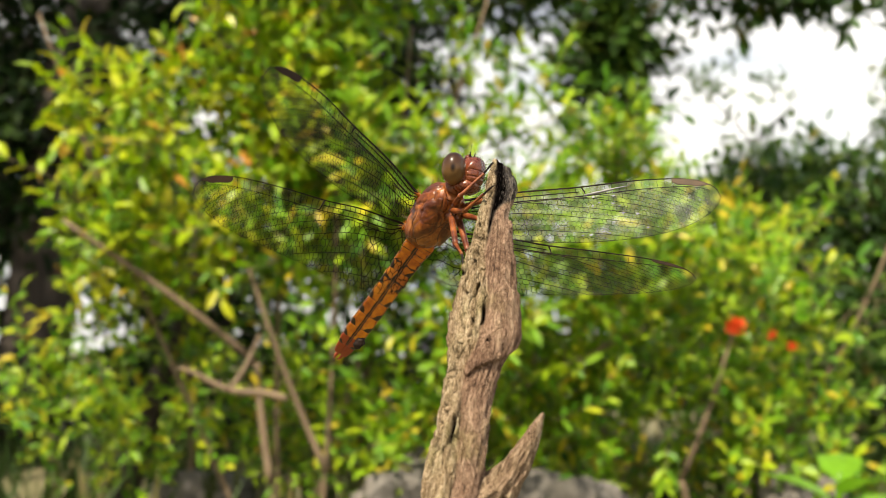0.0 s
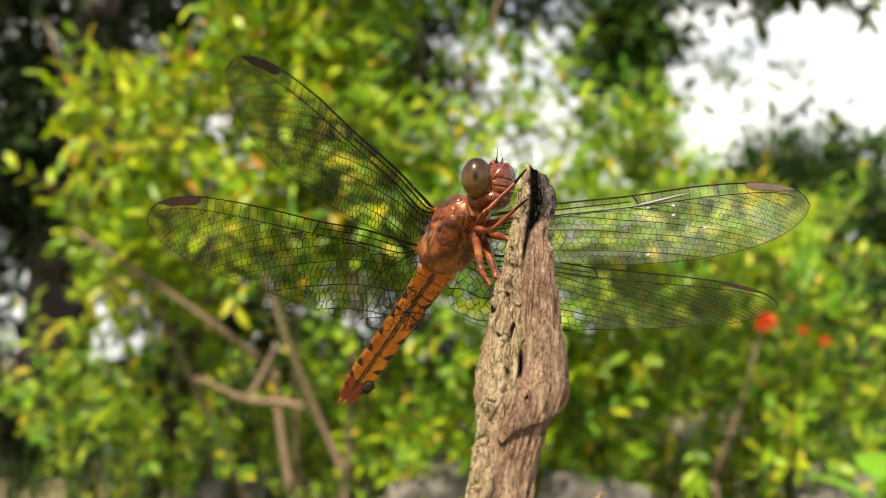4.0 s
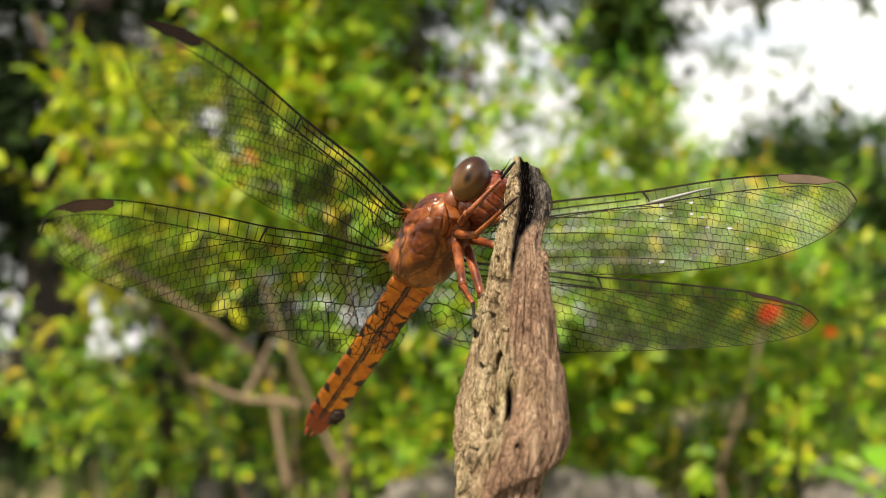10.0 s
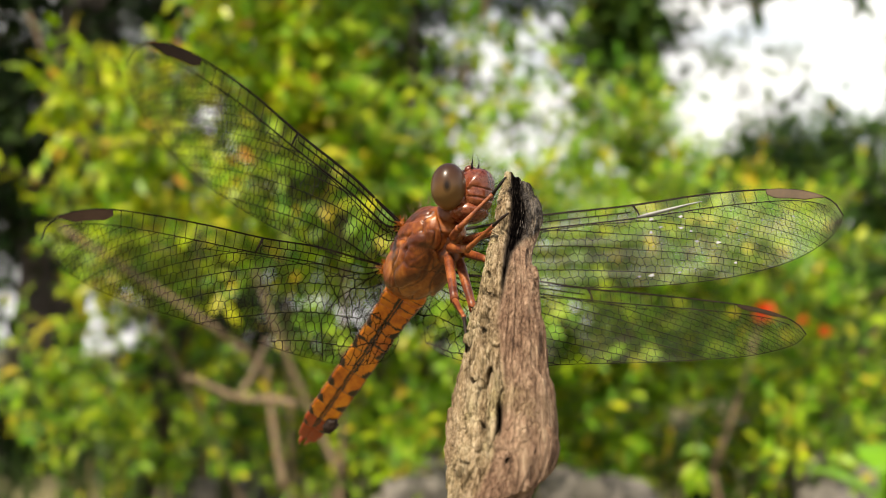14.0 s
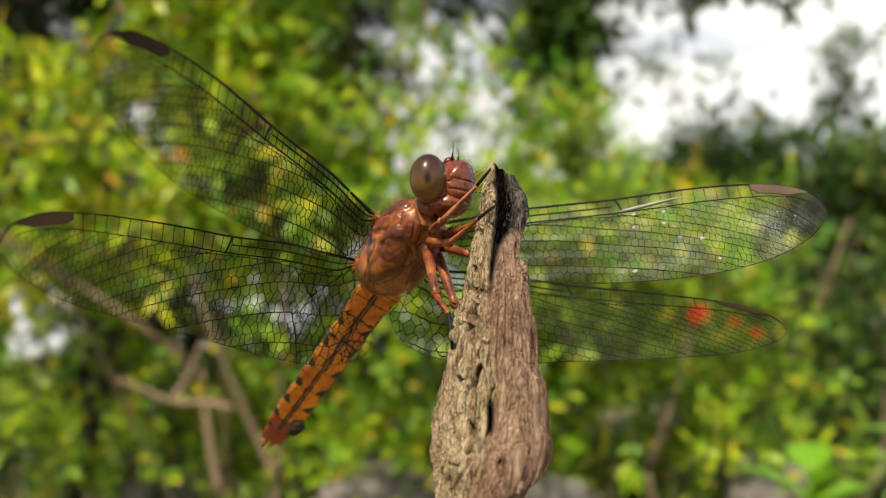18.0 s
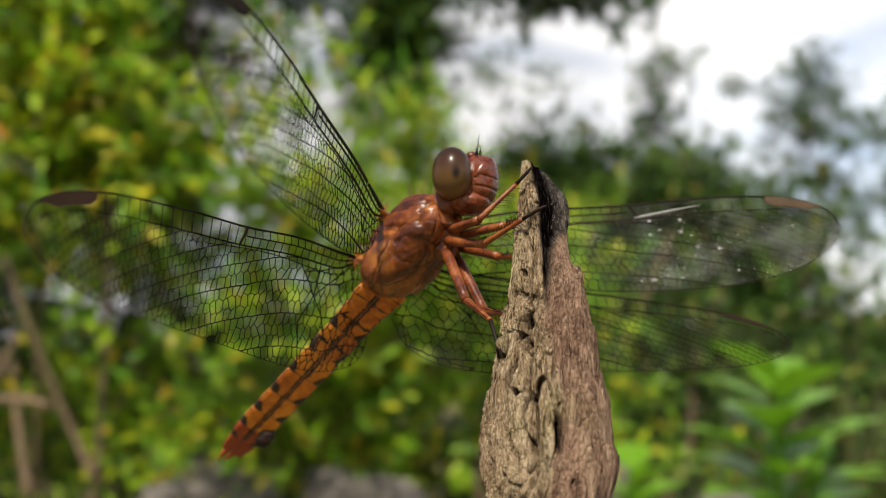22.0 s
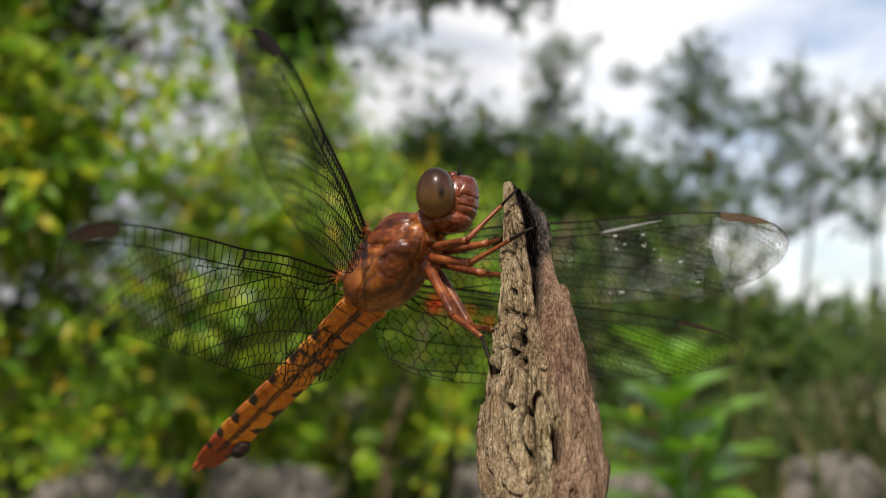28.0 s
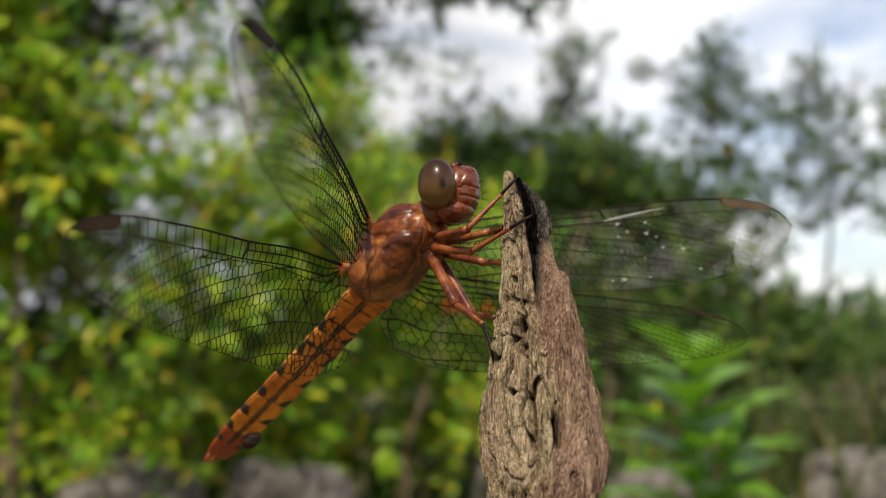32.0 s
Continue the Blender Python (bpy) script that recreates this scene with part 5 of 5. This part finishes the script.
def build_wing(fly, base, tip_way, trail_way, hind, length, seed, warp, spot=0.84, deep=False):
    """A wing in its own plane: membrane, veins and dark spot near the tip."""
    rng = random.Random(seed)
    x_ax = Vector(tip_way).normalized()
    y_ax = Vector(trail_way)
    y_ax = -(y_ax - x_ax * y_ax.dot(x_ax)).normalized()
    z_ax = x_ax.cross(y_ax)
    frame_m = Matrix((x_ax, y_ax, z_ax)).transposed().to_4x4()
    frame_m.translation = Vector(base) * MM
    L = length
    k = L / 40
    if hind and deep:
        lead = smooth_interp([v * k for v in (-3.8, -2.6, -1.2, 0, 4, 10, 17, 24, 32, 36, 38.5, 39.6, 40)], (-8.6, -4.2, -1.4, -0.5, -0.1, 0.35, 0.25, 0.5, 0.45, -0.1, -1.2, -2.4, -3.6))
        trail = smooth_interp([v * k for v in (-3.8, -3.2, -1.8, 1, 4, 8, 12, 18, 24, 30, 34, 37, 39, 40)], (-8.6, -10.0, -11.0, -11.6, -11.7, -11.3, -10.7, -9.6, -8.6, -7.7, -7.0, -6.0, -4.9, -3.6))
        x0, nod = -3.8 * k, 0.43 * L
    elif hind:
        lead = smooth_interp([v * k for v in (-1.6, -0.6, 0, 4, 10, 17, 24, 32, 36, 38.5, 39.6, 40)], (-6.2, -3.2, -0.5, -0.1, 0.35, 0.25, 0.5, 0.45, -0.1, -1.2, -2.4, -3.6))
        trail = smooth_interp([v * k for v in (-1.6, -0.8, 0.6, 3, 7, 12, 18, 24, 30, 34, 37, 39, 40)], (-6.2, -7.8, -9.2, -10.2, -10.6, -10.3, -9.5, -8.8, -8.0, -7.3, -6.2, -5.0, -3.6))
        x0, nod = -1.6 * k, 0.43 * L
    else:
        lead = smooth_interp([v * k for v in (0, 4, 10, 20, 28, 34, 37, 39, 39.7, 40)], (-0.4, -0.1, 0.5, 0.6, 0.9, 0.5, -0.2, -1.4, -2.4, -3.4))
        trail = smooth_interp([v * k for v in (0, 1.5, 4, 9, 15, 20, 26, 31, 35, 38, 39.5, 40)], (-0.9, -3.5, -5.7, -7.4, -8.3, -8.7, -8.8, -8.4, -7.5, -6.0, -4.5, -3.4))
        x0, nod = 0.0, 0.51 * L
    # the blade twists, bows and bends towards its tip
    twist, bow, bend, more = warp

    def v3(x, y, dz=0.0):
        a = (twist + more * x / L) * x / L
        up = bow * math.sin(math.pi * min(1.0, max(0.0, x / L))) + bend * max(0.0, x / L) ** 2 * L + dz
        # pleats between the strong veins
        up += 0.10 * math.sin(y * 3.1) * math.exp(-((x / L - 0.35) / 0.35) ** 2)
        return Vector((x, y * math.cos(a), -y * math.sin(a) + up)) * MM
    # membrane
    verts, faces = [], []
    nx, ny = 70, 12
    for i in range(nx + 1):
        x = x0 + (L - x0) * i / nx
        for j in range(ny + 1):
            verts.append(v3(x, lead(x) + (trail(x) - lead(x)) * j / ny))
    for i in range(nx):
        for j in range(ny):
            a = i * (ny + 1) + j
            faces.append((a, a + 1, a + ny + 2, a + ny + 1))
    wing = mesh_ob("wing", verts, faces, M_WING_SHEEN if seed == 3 else M_WING, fly)
    wing.matrix_basis = frame_m
    # veins
    vv, vf = [], []

    def vein(points, r0, r1=None):
        r1 = r0 if r1 is None else r1
        n = len(points) - 1
        tube_data([v3(x, y) for x, y in points], [(r0 + (r1 - r0) * i / max(n, 1)) * MM for i in range(n + 1)], 4, vv, vf, False)

    edge = [x0 + (L - x0) * i / 90 for i in range(91)]
    vein([(x, lead(x)) for x in edge if x >= 6], 0.135, 0.075)
    vein([(x, lead(x)) for x in edge if 0 <= x <= 6.4], 0.24, 0.135)
    vein([(x, trail(x)) for x in edge] + [(L, lead(L))], 0.035)
    if hind:
        vein([(x, lead(x)) for x in edge if x <= 0.3], 0.04)
    d1 = smooth_interp((0, 3, nod, nod + 3, L), (0.15, 0.75, 0.75, 0.9, 0.8))
    d2 = smooth_interp((0, 3, nod, nod + 6, 0.85 * L, L), (0.3, 1.5, 1.55, 1.6, 1.35, 0.9))
    vein([(x, lead(x) - d1(x)) for x in edge if 0 <= x <= nod], 0.095, 0.075)
    vein([(x, lead(x) - d2(x)) for x in edge if 0 <= x <= 0.97 * L], 0.11, 0.045)
    vein([(x, lead(x) - d2(x) - 0.45 - 0.25 * math.sin(x * 0.3)) for x in edge if 2 <= x <= 0.6 * L], 0.06, 0.04)
    x = 1.6
    while x < 0.95 * L:
        j = rng.uniform(-0.12, 0.12)
        if x < nod:
            vein([(x, lead(x)), (x + j, lead(x) - d1(x))], 0.038)
            vein([(x + 0.2, lead(x) - d1(x)), (x + 0.2 - j, lead(x) - d2(x))], 0.038)
            x += 1.02
        else:
            if not ((spot - 0.005) * L < x < (spot + 0.105) * L):
                vein([(x, lead(x)), (x + j + 0.15, lead(x) - d2(x))], 0.035)
            x += 1.1
    vein([(nod - 0.1, lead(nod)), (nod + 0.35, lead(nod) - d1(nod)), (nod + 0.6, lead(nod) - d2(nod))], 0.13, 0.08)
    # triangle and loop near the base
    tx = 0.15 * L
    ty = lead(tx) - 3.0
    for a, b in (((tx - 0.2, ty + 0.7), (tx + 2.2, ty + 0.4)), ((tx + 2.2, ty + 0.4), (tx + 0.2, ty - 1.7)), ((tx - 0.2, ty + 0.7), (tx + 0.2, ty - 1.7)), ((0.6, lead(1) - 0.8), (tx - 0.2, ty + 0.7)), ((0.6, lead(1) - 0.9), (tx + 0.2, ty - 1.7))):
        vein([a, b], 0.05)
    if hind:
        loop = [(tx + 0.2, ty - 1.7), (tx - 1.4, ty - 3.2), (tx - 2.6, ty - 5.2), (tx - 1.5, ty - 7.2), (tx + 1.0, ty - 7.4)]
        vein(loop, 0.05)
        vein([(tx + 0.2, ty - 1.7), (tx + 1.8, ty - 4.2), (tx + 1.0, ty - 7.4), (tx + 0.6, trail(tx))], 0.05)
        vein([(0.4, -1.2), (-0.2, -4.0), (-0.6, -6.5), (0.2, trail(0.2))], 0.05)
    # rows of cells between long veins that leave the front edge and curve down to the hind edge
    A, ROW, STEP = 62.0, (0.98 if hind else 0.92), (1.16 if hind else 1.08)
    FALL = 0.26 if hind else 0.22
    main = (-9, -7, -5, -3, -1, 1, 4, 7)
    cells = {}

    def row_y(q, x):
        """Height in the blade of the long vein q at x."""
        xx = max(0.0, x)
        return lead(xx) - d2(xx) - (q * (1.12 - 0.38 * xx / L) + FALL * xx * xx / L)

    def node(i, j, top):
        key = (i, j, top)
        if key not in cells:
            r2 = random.Random(seed * 7919 + i * 131 + j * 17 + top)
            p = STEP * (i + 0.5 * (j % 2)) + r2.uniform(-0.28, 0.28)
            x = A * (1 - math.exp(-p / A)) if p > 0 else p
            zig = 0.27 * max(0.2, 1 - max(0.0, x) / (0.8 * L))
            line = j if top else j - 1
            if line in main:
                zig *= 0.15
            q = ROW * (line + 0.5) + (-zig if top else zig) * ROW + r2.uniform(-0.14, 0.14) * (0.2 if line in main else 1)
            cells[key] = (x, row_y(q, x))
        return cells[key]

    def clip(a, b):
        lim = lambda p: x0 < p[0] < L and trail(p[0]) < p[1] < lead(p[0]) - (d2(p[0]) if p[0] > 0 else 0)
        ia, ib = lim(a), lim(b)
        if ia and ib:
            return a, b
        if not ia and not ib:
            return None
        if ib:
            a, b = b, a
        g, o = a, b
        for _ in range(6):
            m_ = ((g[0] + o[0]) / 2, (g[1] + o[1]) / 2)
            if lim(m_):
                g = m_
            else:
                o = m_
        return a, g
    for j in range(-14, 16):
        for i in range(-6, 66):
            up, dn = node(i, j, 1), node(i, j, 0)
            for a, b, along in ((dn, up, False), (up, node(i if j % 2 else i - 1, j + 1, 0), True), (up, node(i + 1 if j % 2 else i, j + 1, 0), True)):
                c = clip(a, b)
                if c:
                    r = 0.045 - 0.025 * max(0, c[0][0]) / L
                    if along and j in main:
                        r = 0.072 - 0.046 * max(0, c[0][0]) / L
                    vein(c, r)
    tagged(mesh_ob("vein_net", vv, vf, M_VEIN, wing, False), kind="stuff")
    # dark spot at the leading edge
    verts, faces = [], []
    for dz in (0.07, -0.07):
        for i in range(17):
            x = (spot - 0.004 + 0.128 * i / 16) * L
            verts += [v3(x, lead(x) - 0.02, dz), v3(x, lead(x) - (0.62 if seed == 4 else 0.98) * min(1, 0.55 + i / 5, 0.12 + (16 - i) / 6), dz)]
    for i in range(16):
        faces += [(2 * i, 2 * i + 1, 2 * i + 3, 2 * i + 2), (34 + 2 * i, 34 + 2 * i + 2, 34 + 2 * i + 3, 34 + 2 * i + 1)]
    mesh_ob("wing_spot", verts, faces, M_STIGMA_TAN if seed == 3 else M_STIGMA, wing, label="tan spot edged with black" if seed == 3 else "dark brown spot")
    # orange root
    v, f = [], []
    tube_data([Vector((-1.0, -0.4, 0)) * MM, Vector((0.2, -0.5, 0)) * MM, Vector((1.2, -0.6, 0.05)) * MM], [0.0005, 0.00035, 0.0001], 12, v, f)
    for _ in range(60):
        p = Vector((rng.uniform(-0.9, 0.6), rng.uniform(-1.5, 0.3), rng.uniform(-0.3, 0.3)))
        q = p + Vector((rng.uniform(0.2, 0.9), rng.uniform(-0.4, 0.4), rng.uniform(-0.4, 0.4)))
        tube_data([p * MM, q * MM], [0.00006, 0.00001], 3, v, f, False)
    mesh_ob("wing_root", v, f, M_ABDOMEN, wing)
    return wing, lead, trail, v3


def build_dragonfly():
    fly = anchor
    build_thorax(fly)
    head = build_head(fly)
    build_abdomen(fly)
    wings = {}
    for key, base, tip, trail_way, hind, length, seed, warp in (
            ("rf", (-0.38, 3.73, 1.21), (-0.267, -0.945, 0.191), (-0.096, -0.172, -0.980), False, 41.5, 1, (0.006, 0.389, 0.064, 0.0)),
            ("rh", (-2.53, 6.53, -3.13), (-0.624, -0.781, 0.027), (-0.145, 0.082, -0.986), True, 39.5, 2, (0.14, -0.37, -0.063, -0.611)),
            ("lf", (3.92, 6.93, 0.64), (0.993, -0.102, 0.051), (0.014, -0.333, -0.943), False, 41.0, 3, (-0.031, 0.030, 0.066, 0.0)),
            ("lh", (3.26, 8.01, -3.82), (0.989, 0.021, -0.148), (-0.130, -0.370, -0.920), True, 39.0, 4, (0.468, -0.408, 0.057, 0.0))):
        wings[key] = build_wing(fly, base, tip, trail_way, hind, length, seed, warp, 0.84, key == "rh")
    # scuffed white flecks on the left fore wing
    rng = random.Random(9)
    wing, lead, trail, v3 = wings["lf"]
    for x, dy, size in ((22.6, 2.0, 0.7), (25.6, 2.2, 0.6), (23.5, 3.0, 0.5), (25.5, 3.4, 0.6), (27, 5.2, 0.5), (29, 5.6, 0.7), (21.0, 8.3, 0.5), (22.2, 8.3, 0.8), (25.0, 8.4, 0.4), (30.5, 8.0, 0.4), (26.5, 4.0, 0.35), (33.5, 3.4, 0.3), (36.5, 3.0, 0.35), (38, 3.2, 0.3), (31, 4.2, 0.25), (22.5, 3.4, 0.4)):
        v, f = [], []
        c = (x, lead(x) - dy)
        n = 9
        ring = [v3(c[0] + math.cos(2 * math.pi * i / n) * 0.42 * size * rng.uniform(0.3, 1.4), c[1] + math.sin(2 * math.pi * i / n) * size * 0.26 * rng.uniform(0.5, 1.3), 0.05) for i in range(n)]
        low = [p - Vector((0, 0, 0.00009)) for p in ring]
        mesh_ob("fleck", ring + low, [tuple(range(n)), tuple(reversed(range(n, 2 * n)))] + [(i, i + n, (i + 1) % n + n, (i + 1) % n) for i in range(n)], M_SCUFF_GLINT, wing, False, label="white scuff fleck")
    # pale specks: some dust, and the reflected haze painted as specks
    v, f = [], []
    for _ in range(90):
        x = rng.gauss(27, 4)
        if not 20 < x < 39:
            continue
        y = lead(x) - rng.uniform(1.2, 8.5)
        size = rng.uniform(0.04, 0.11)
        k = len(v)
        v += [v3(x + size, y, 0.04), v3(x, y + size * 0.7, 0.06), v3(x - size, y, 0.04), v3(x, y - size * 0.7, 0.05), v3(x, y, 0.1)]
        f += [(k, k + 1, k + 4), (k + 1, k + 2, k + 4), (k + 2, k + 3, k + 4), (k + 3, k, k + 4)]
    tagged(mesh_ob("dust_sheen", v, f, M_SCUFF_GLINT, wing, False, label="pale specks for dust and painted sheen"), kind="stuff")
    # pale tube added as a reflected streak past the middle of the front edge
    v, f = [], []
    tube_data([v3(21.2 + 0.75 * i, lead(21.2 + 0.75 * i) - 1.45 + 0.075 * i, 0.05) for i in range(10)], [MM * q for q in (0.08, 0.18, 0.20, 0.20, 0.19, 0.17, 0.14, 0.11, 0.07, 0.03)], 6, v, f)
    mesh_ob("glint_streak", v, f, M_SCUFF_GLINT, wing, label="pale streak added as a glint along a vein")
    # legs
    for joints, radii in (
            (((5.6, 0.4, -1.2), (7.0, -6.9, -1.2), (10.9, -7.0, 2.7), (11.6, -7.6, 3.6)), (0.36, 0.22, 0.14)),
            (((5.2, 0.5, -2.2), (7.7, -5.7, -3.1), (11.0, -9.6, -0.9), (12.0, -10.6, -0.3)), (0.38, 0.23, 0.14)),
            (((5.2, 0.2, -3.0), (6.4, -4.8, -8.0), (8.0, -10.0, -10.2), (8.1, -10.9, -13.0)), (0.42, 0.26, 0.15)),
            (((6.6, 0.9, -1.6), (10.4, -2.6, -0.9), (11.3, -4.6, -0.6), (12.2, -5.2, 0.6)), (0.36, 0.22, 0.14)),
            (((6.6, 1.2, -2.6), (9.6, -3.4, -3.9), (11.0, -6.6, -4.2), (11.6, -7.6, -5.0)), (0.38, 0.23, 0.14)),
            (((6.3, 0.8, -3.5), (8.2, -4.1, -8.9), (9.6, -8.0, -9.3), (9.9, -9.4, -10.2)), (0.42, 0.26, 0.15))):
        build_leg(fly, joints, radii)
        hip = Vector(joints[0])
        blob("coxa", hip.lerp(Vector((2.2, 3.7, -2.4)), 0.12), (AX_R, AX_V, AX_F), (0.95, 1.1, 1.0), M_CHITIN, fly, lambda n: 0.06 * noise.noise(n * 3), 24, 16)
    # fine hair on the back of the thorax
    v, f = [], []
    c = Vector((2.2, 3.7, -2.4))
    for _ in range(700):
        n = rand_dir(rng)
        if n.y > -0.15 or rng.random() > 0.75:
            continue
        p = c + AX_R * (n.x * 3.5) + AX_V * (n.y * 4.3) + AX_F * (n.z * 6.3)
        d = (AX_R * n.x + AX_V * n.y + AX_F * (n.z + 0.4) + rand_dir(rng) * 0.4).normalized()
        tube_data([p * MM, (p + d * rng.uniform(0.8, 1.6)) * MM], [0.000018, 0.000006], 3, v, f, False)
    tagged(mesh_ob("hair", v, f, M_HAIR, fly, False), kind="stuff")
    tagged(fly, "rust-orange dragonfly with clear black-veined wings clinging to a broken stick", "dragonfly")
    wings["head"] = head
    return wings


build_ground()
for row in ((-0.10, 0.94, 0.095, 0.05, 0.152, 1), (0.055, 0.96, 0.08, 0.05, 0.143, 2), (0.33, 1.02, 0.06, 0.05, 0.15, 3), (0.31, 0.90, 0.05, 0.04, 0.11, 6), (0.52, 1.0, 0.10, 0.07, 0.10, 4), (-0.42, 1.15, 0.09, 0.06, 0.10, 5), (0.78, 0.95, 0.10, 0.08, 0.12, 7)):
    build_rock(*row, "rough pale grey stone lying under the bushes")
build_bushes()
build_trees()
build_broad_plant(0.362, 0.62, 0.255, 81, 26, 0.095, "young plant with broad bright green leaves")
build_broad_plant(0.44, 0.70, 0.20, 82, 14, 0.10, "small plant with broad green leaves")
build_broad_plant(0.30, 0.78, 0.17, 83, 12, 0.085, "low plant with broad green leaves")
build_grass()
build_stick()
WINGS = build_dragonfly()


def motions():
    """The insect shifts its wings a little as it settles; the focus hunts at first, then holds."""
    walk(focus, [(t, Matrix.Translation(HERE + REST + Vector((0, far, 0)) * MM)) for t, far in ((0, 12), (1.2, 12), (2.0, 48), (2.6, 28), (3.4, 8), (5.0, 3), (6.5, 3), (17, 2), (21, -1), (32, -1.5))])
    # swing and lift of each wing in degrees
    moves = {
        "rf": ((0, 0.3, 1.45), (9.9, 0.3, 1.45), (10.4, 1.25, 1.7), (13.5, 1.3, 1.7), (15.5, 0.5, 0.7), (17.0, 0, 0), (32.0, 0, 0)),
        "rh": ((0, -0.4, 1.0), (9.9, -0.4, 1.0), (10.4, 0.4, 2.6), (13.5, 0.7, 2.3), (15.5, 0.3, 0.9), (17.0, 0, 0), (32.0, 0, 0)),
    }
    for key, rows in moves.items():
        wing = WINGS[key][0]
        home = wing.matrix_basis.copy()
        way = home.to_3x3().col[0]
        level = way.cross(Vector((0, 0, 1))).normalized()
        out = []
        for t, swing, lift in rows:
            m = Matrix.Rotation(radians(swing), 4, "Z") @ Matrix.Rotation(radians(lift), 4, level) @ home
            m.translation = home.translation
            out.append((t, m))
        walk(wing, out)
    # it cocks its head for a moment
    neck = Matrix.Translation(Vector((4.8, 0.4, 0.8)) * MM)
    walk(WINGS["head"], [(t, neck @ Matrix.Rotation(radians(a), 4, "Y") @ neck.inverted()) for t, a in ((0, 0), (9.4, 0), (9.7, 0), (9.95, 30), (10.15, 26), (10.4, 0), (10.7, 0), (32, 0))])


motions()
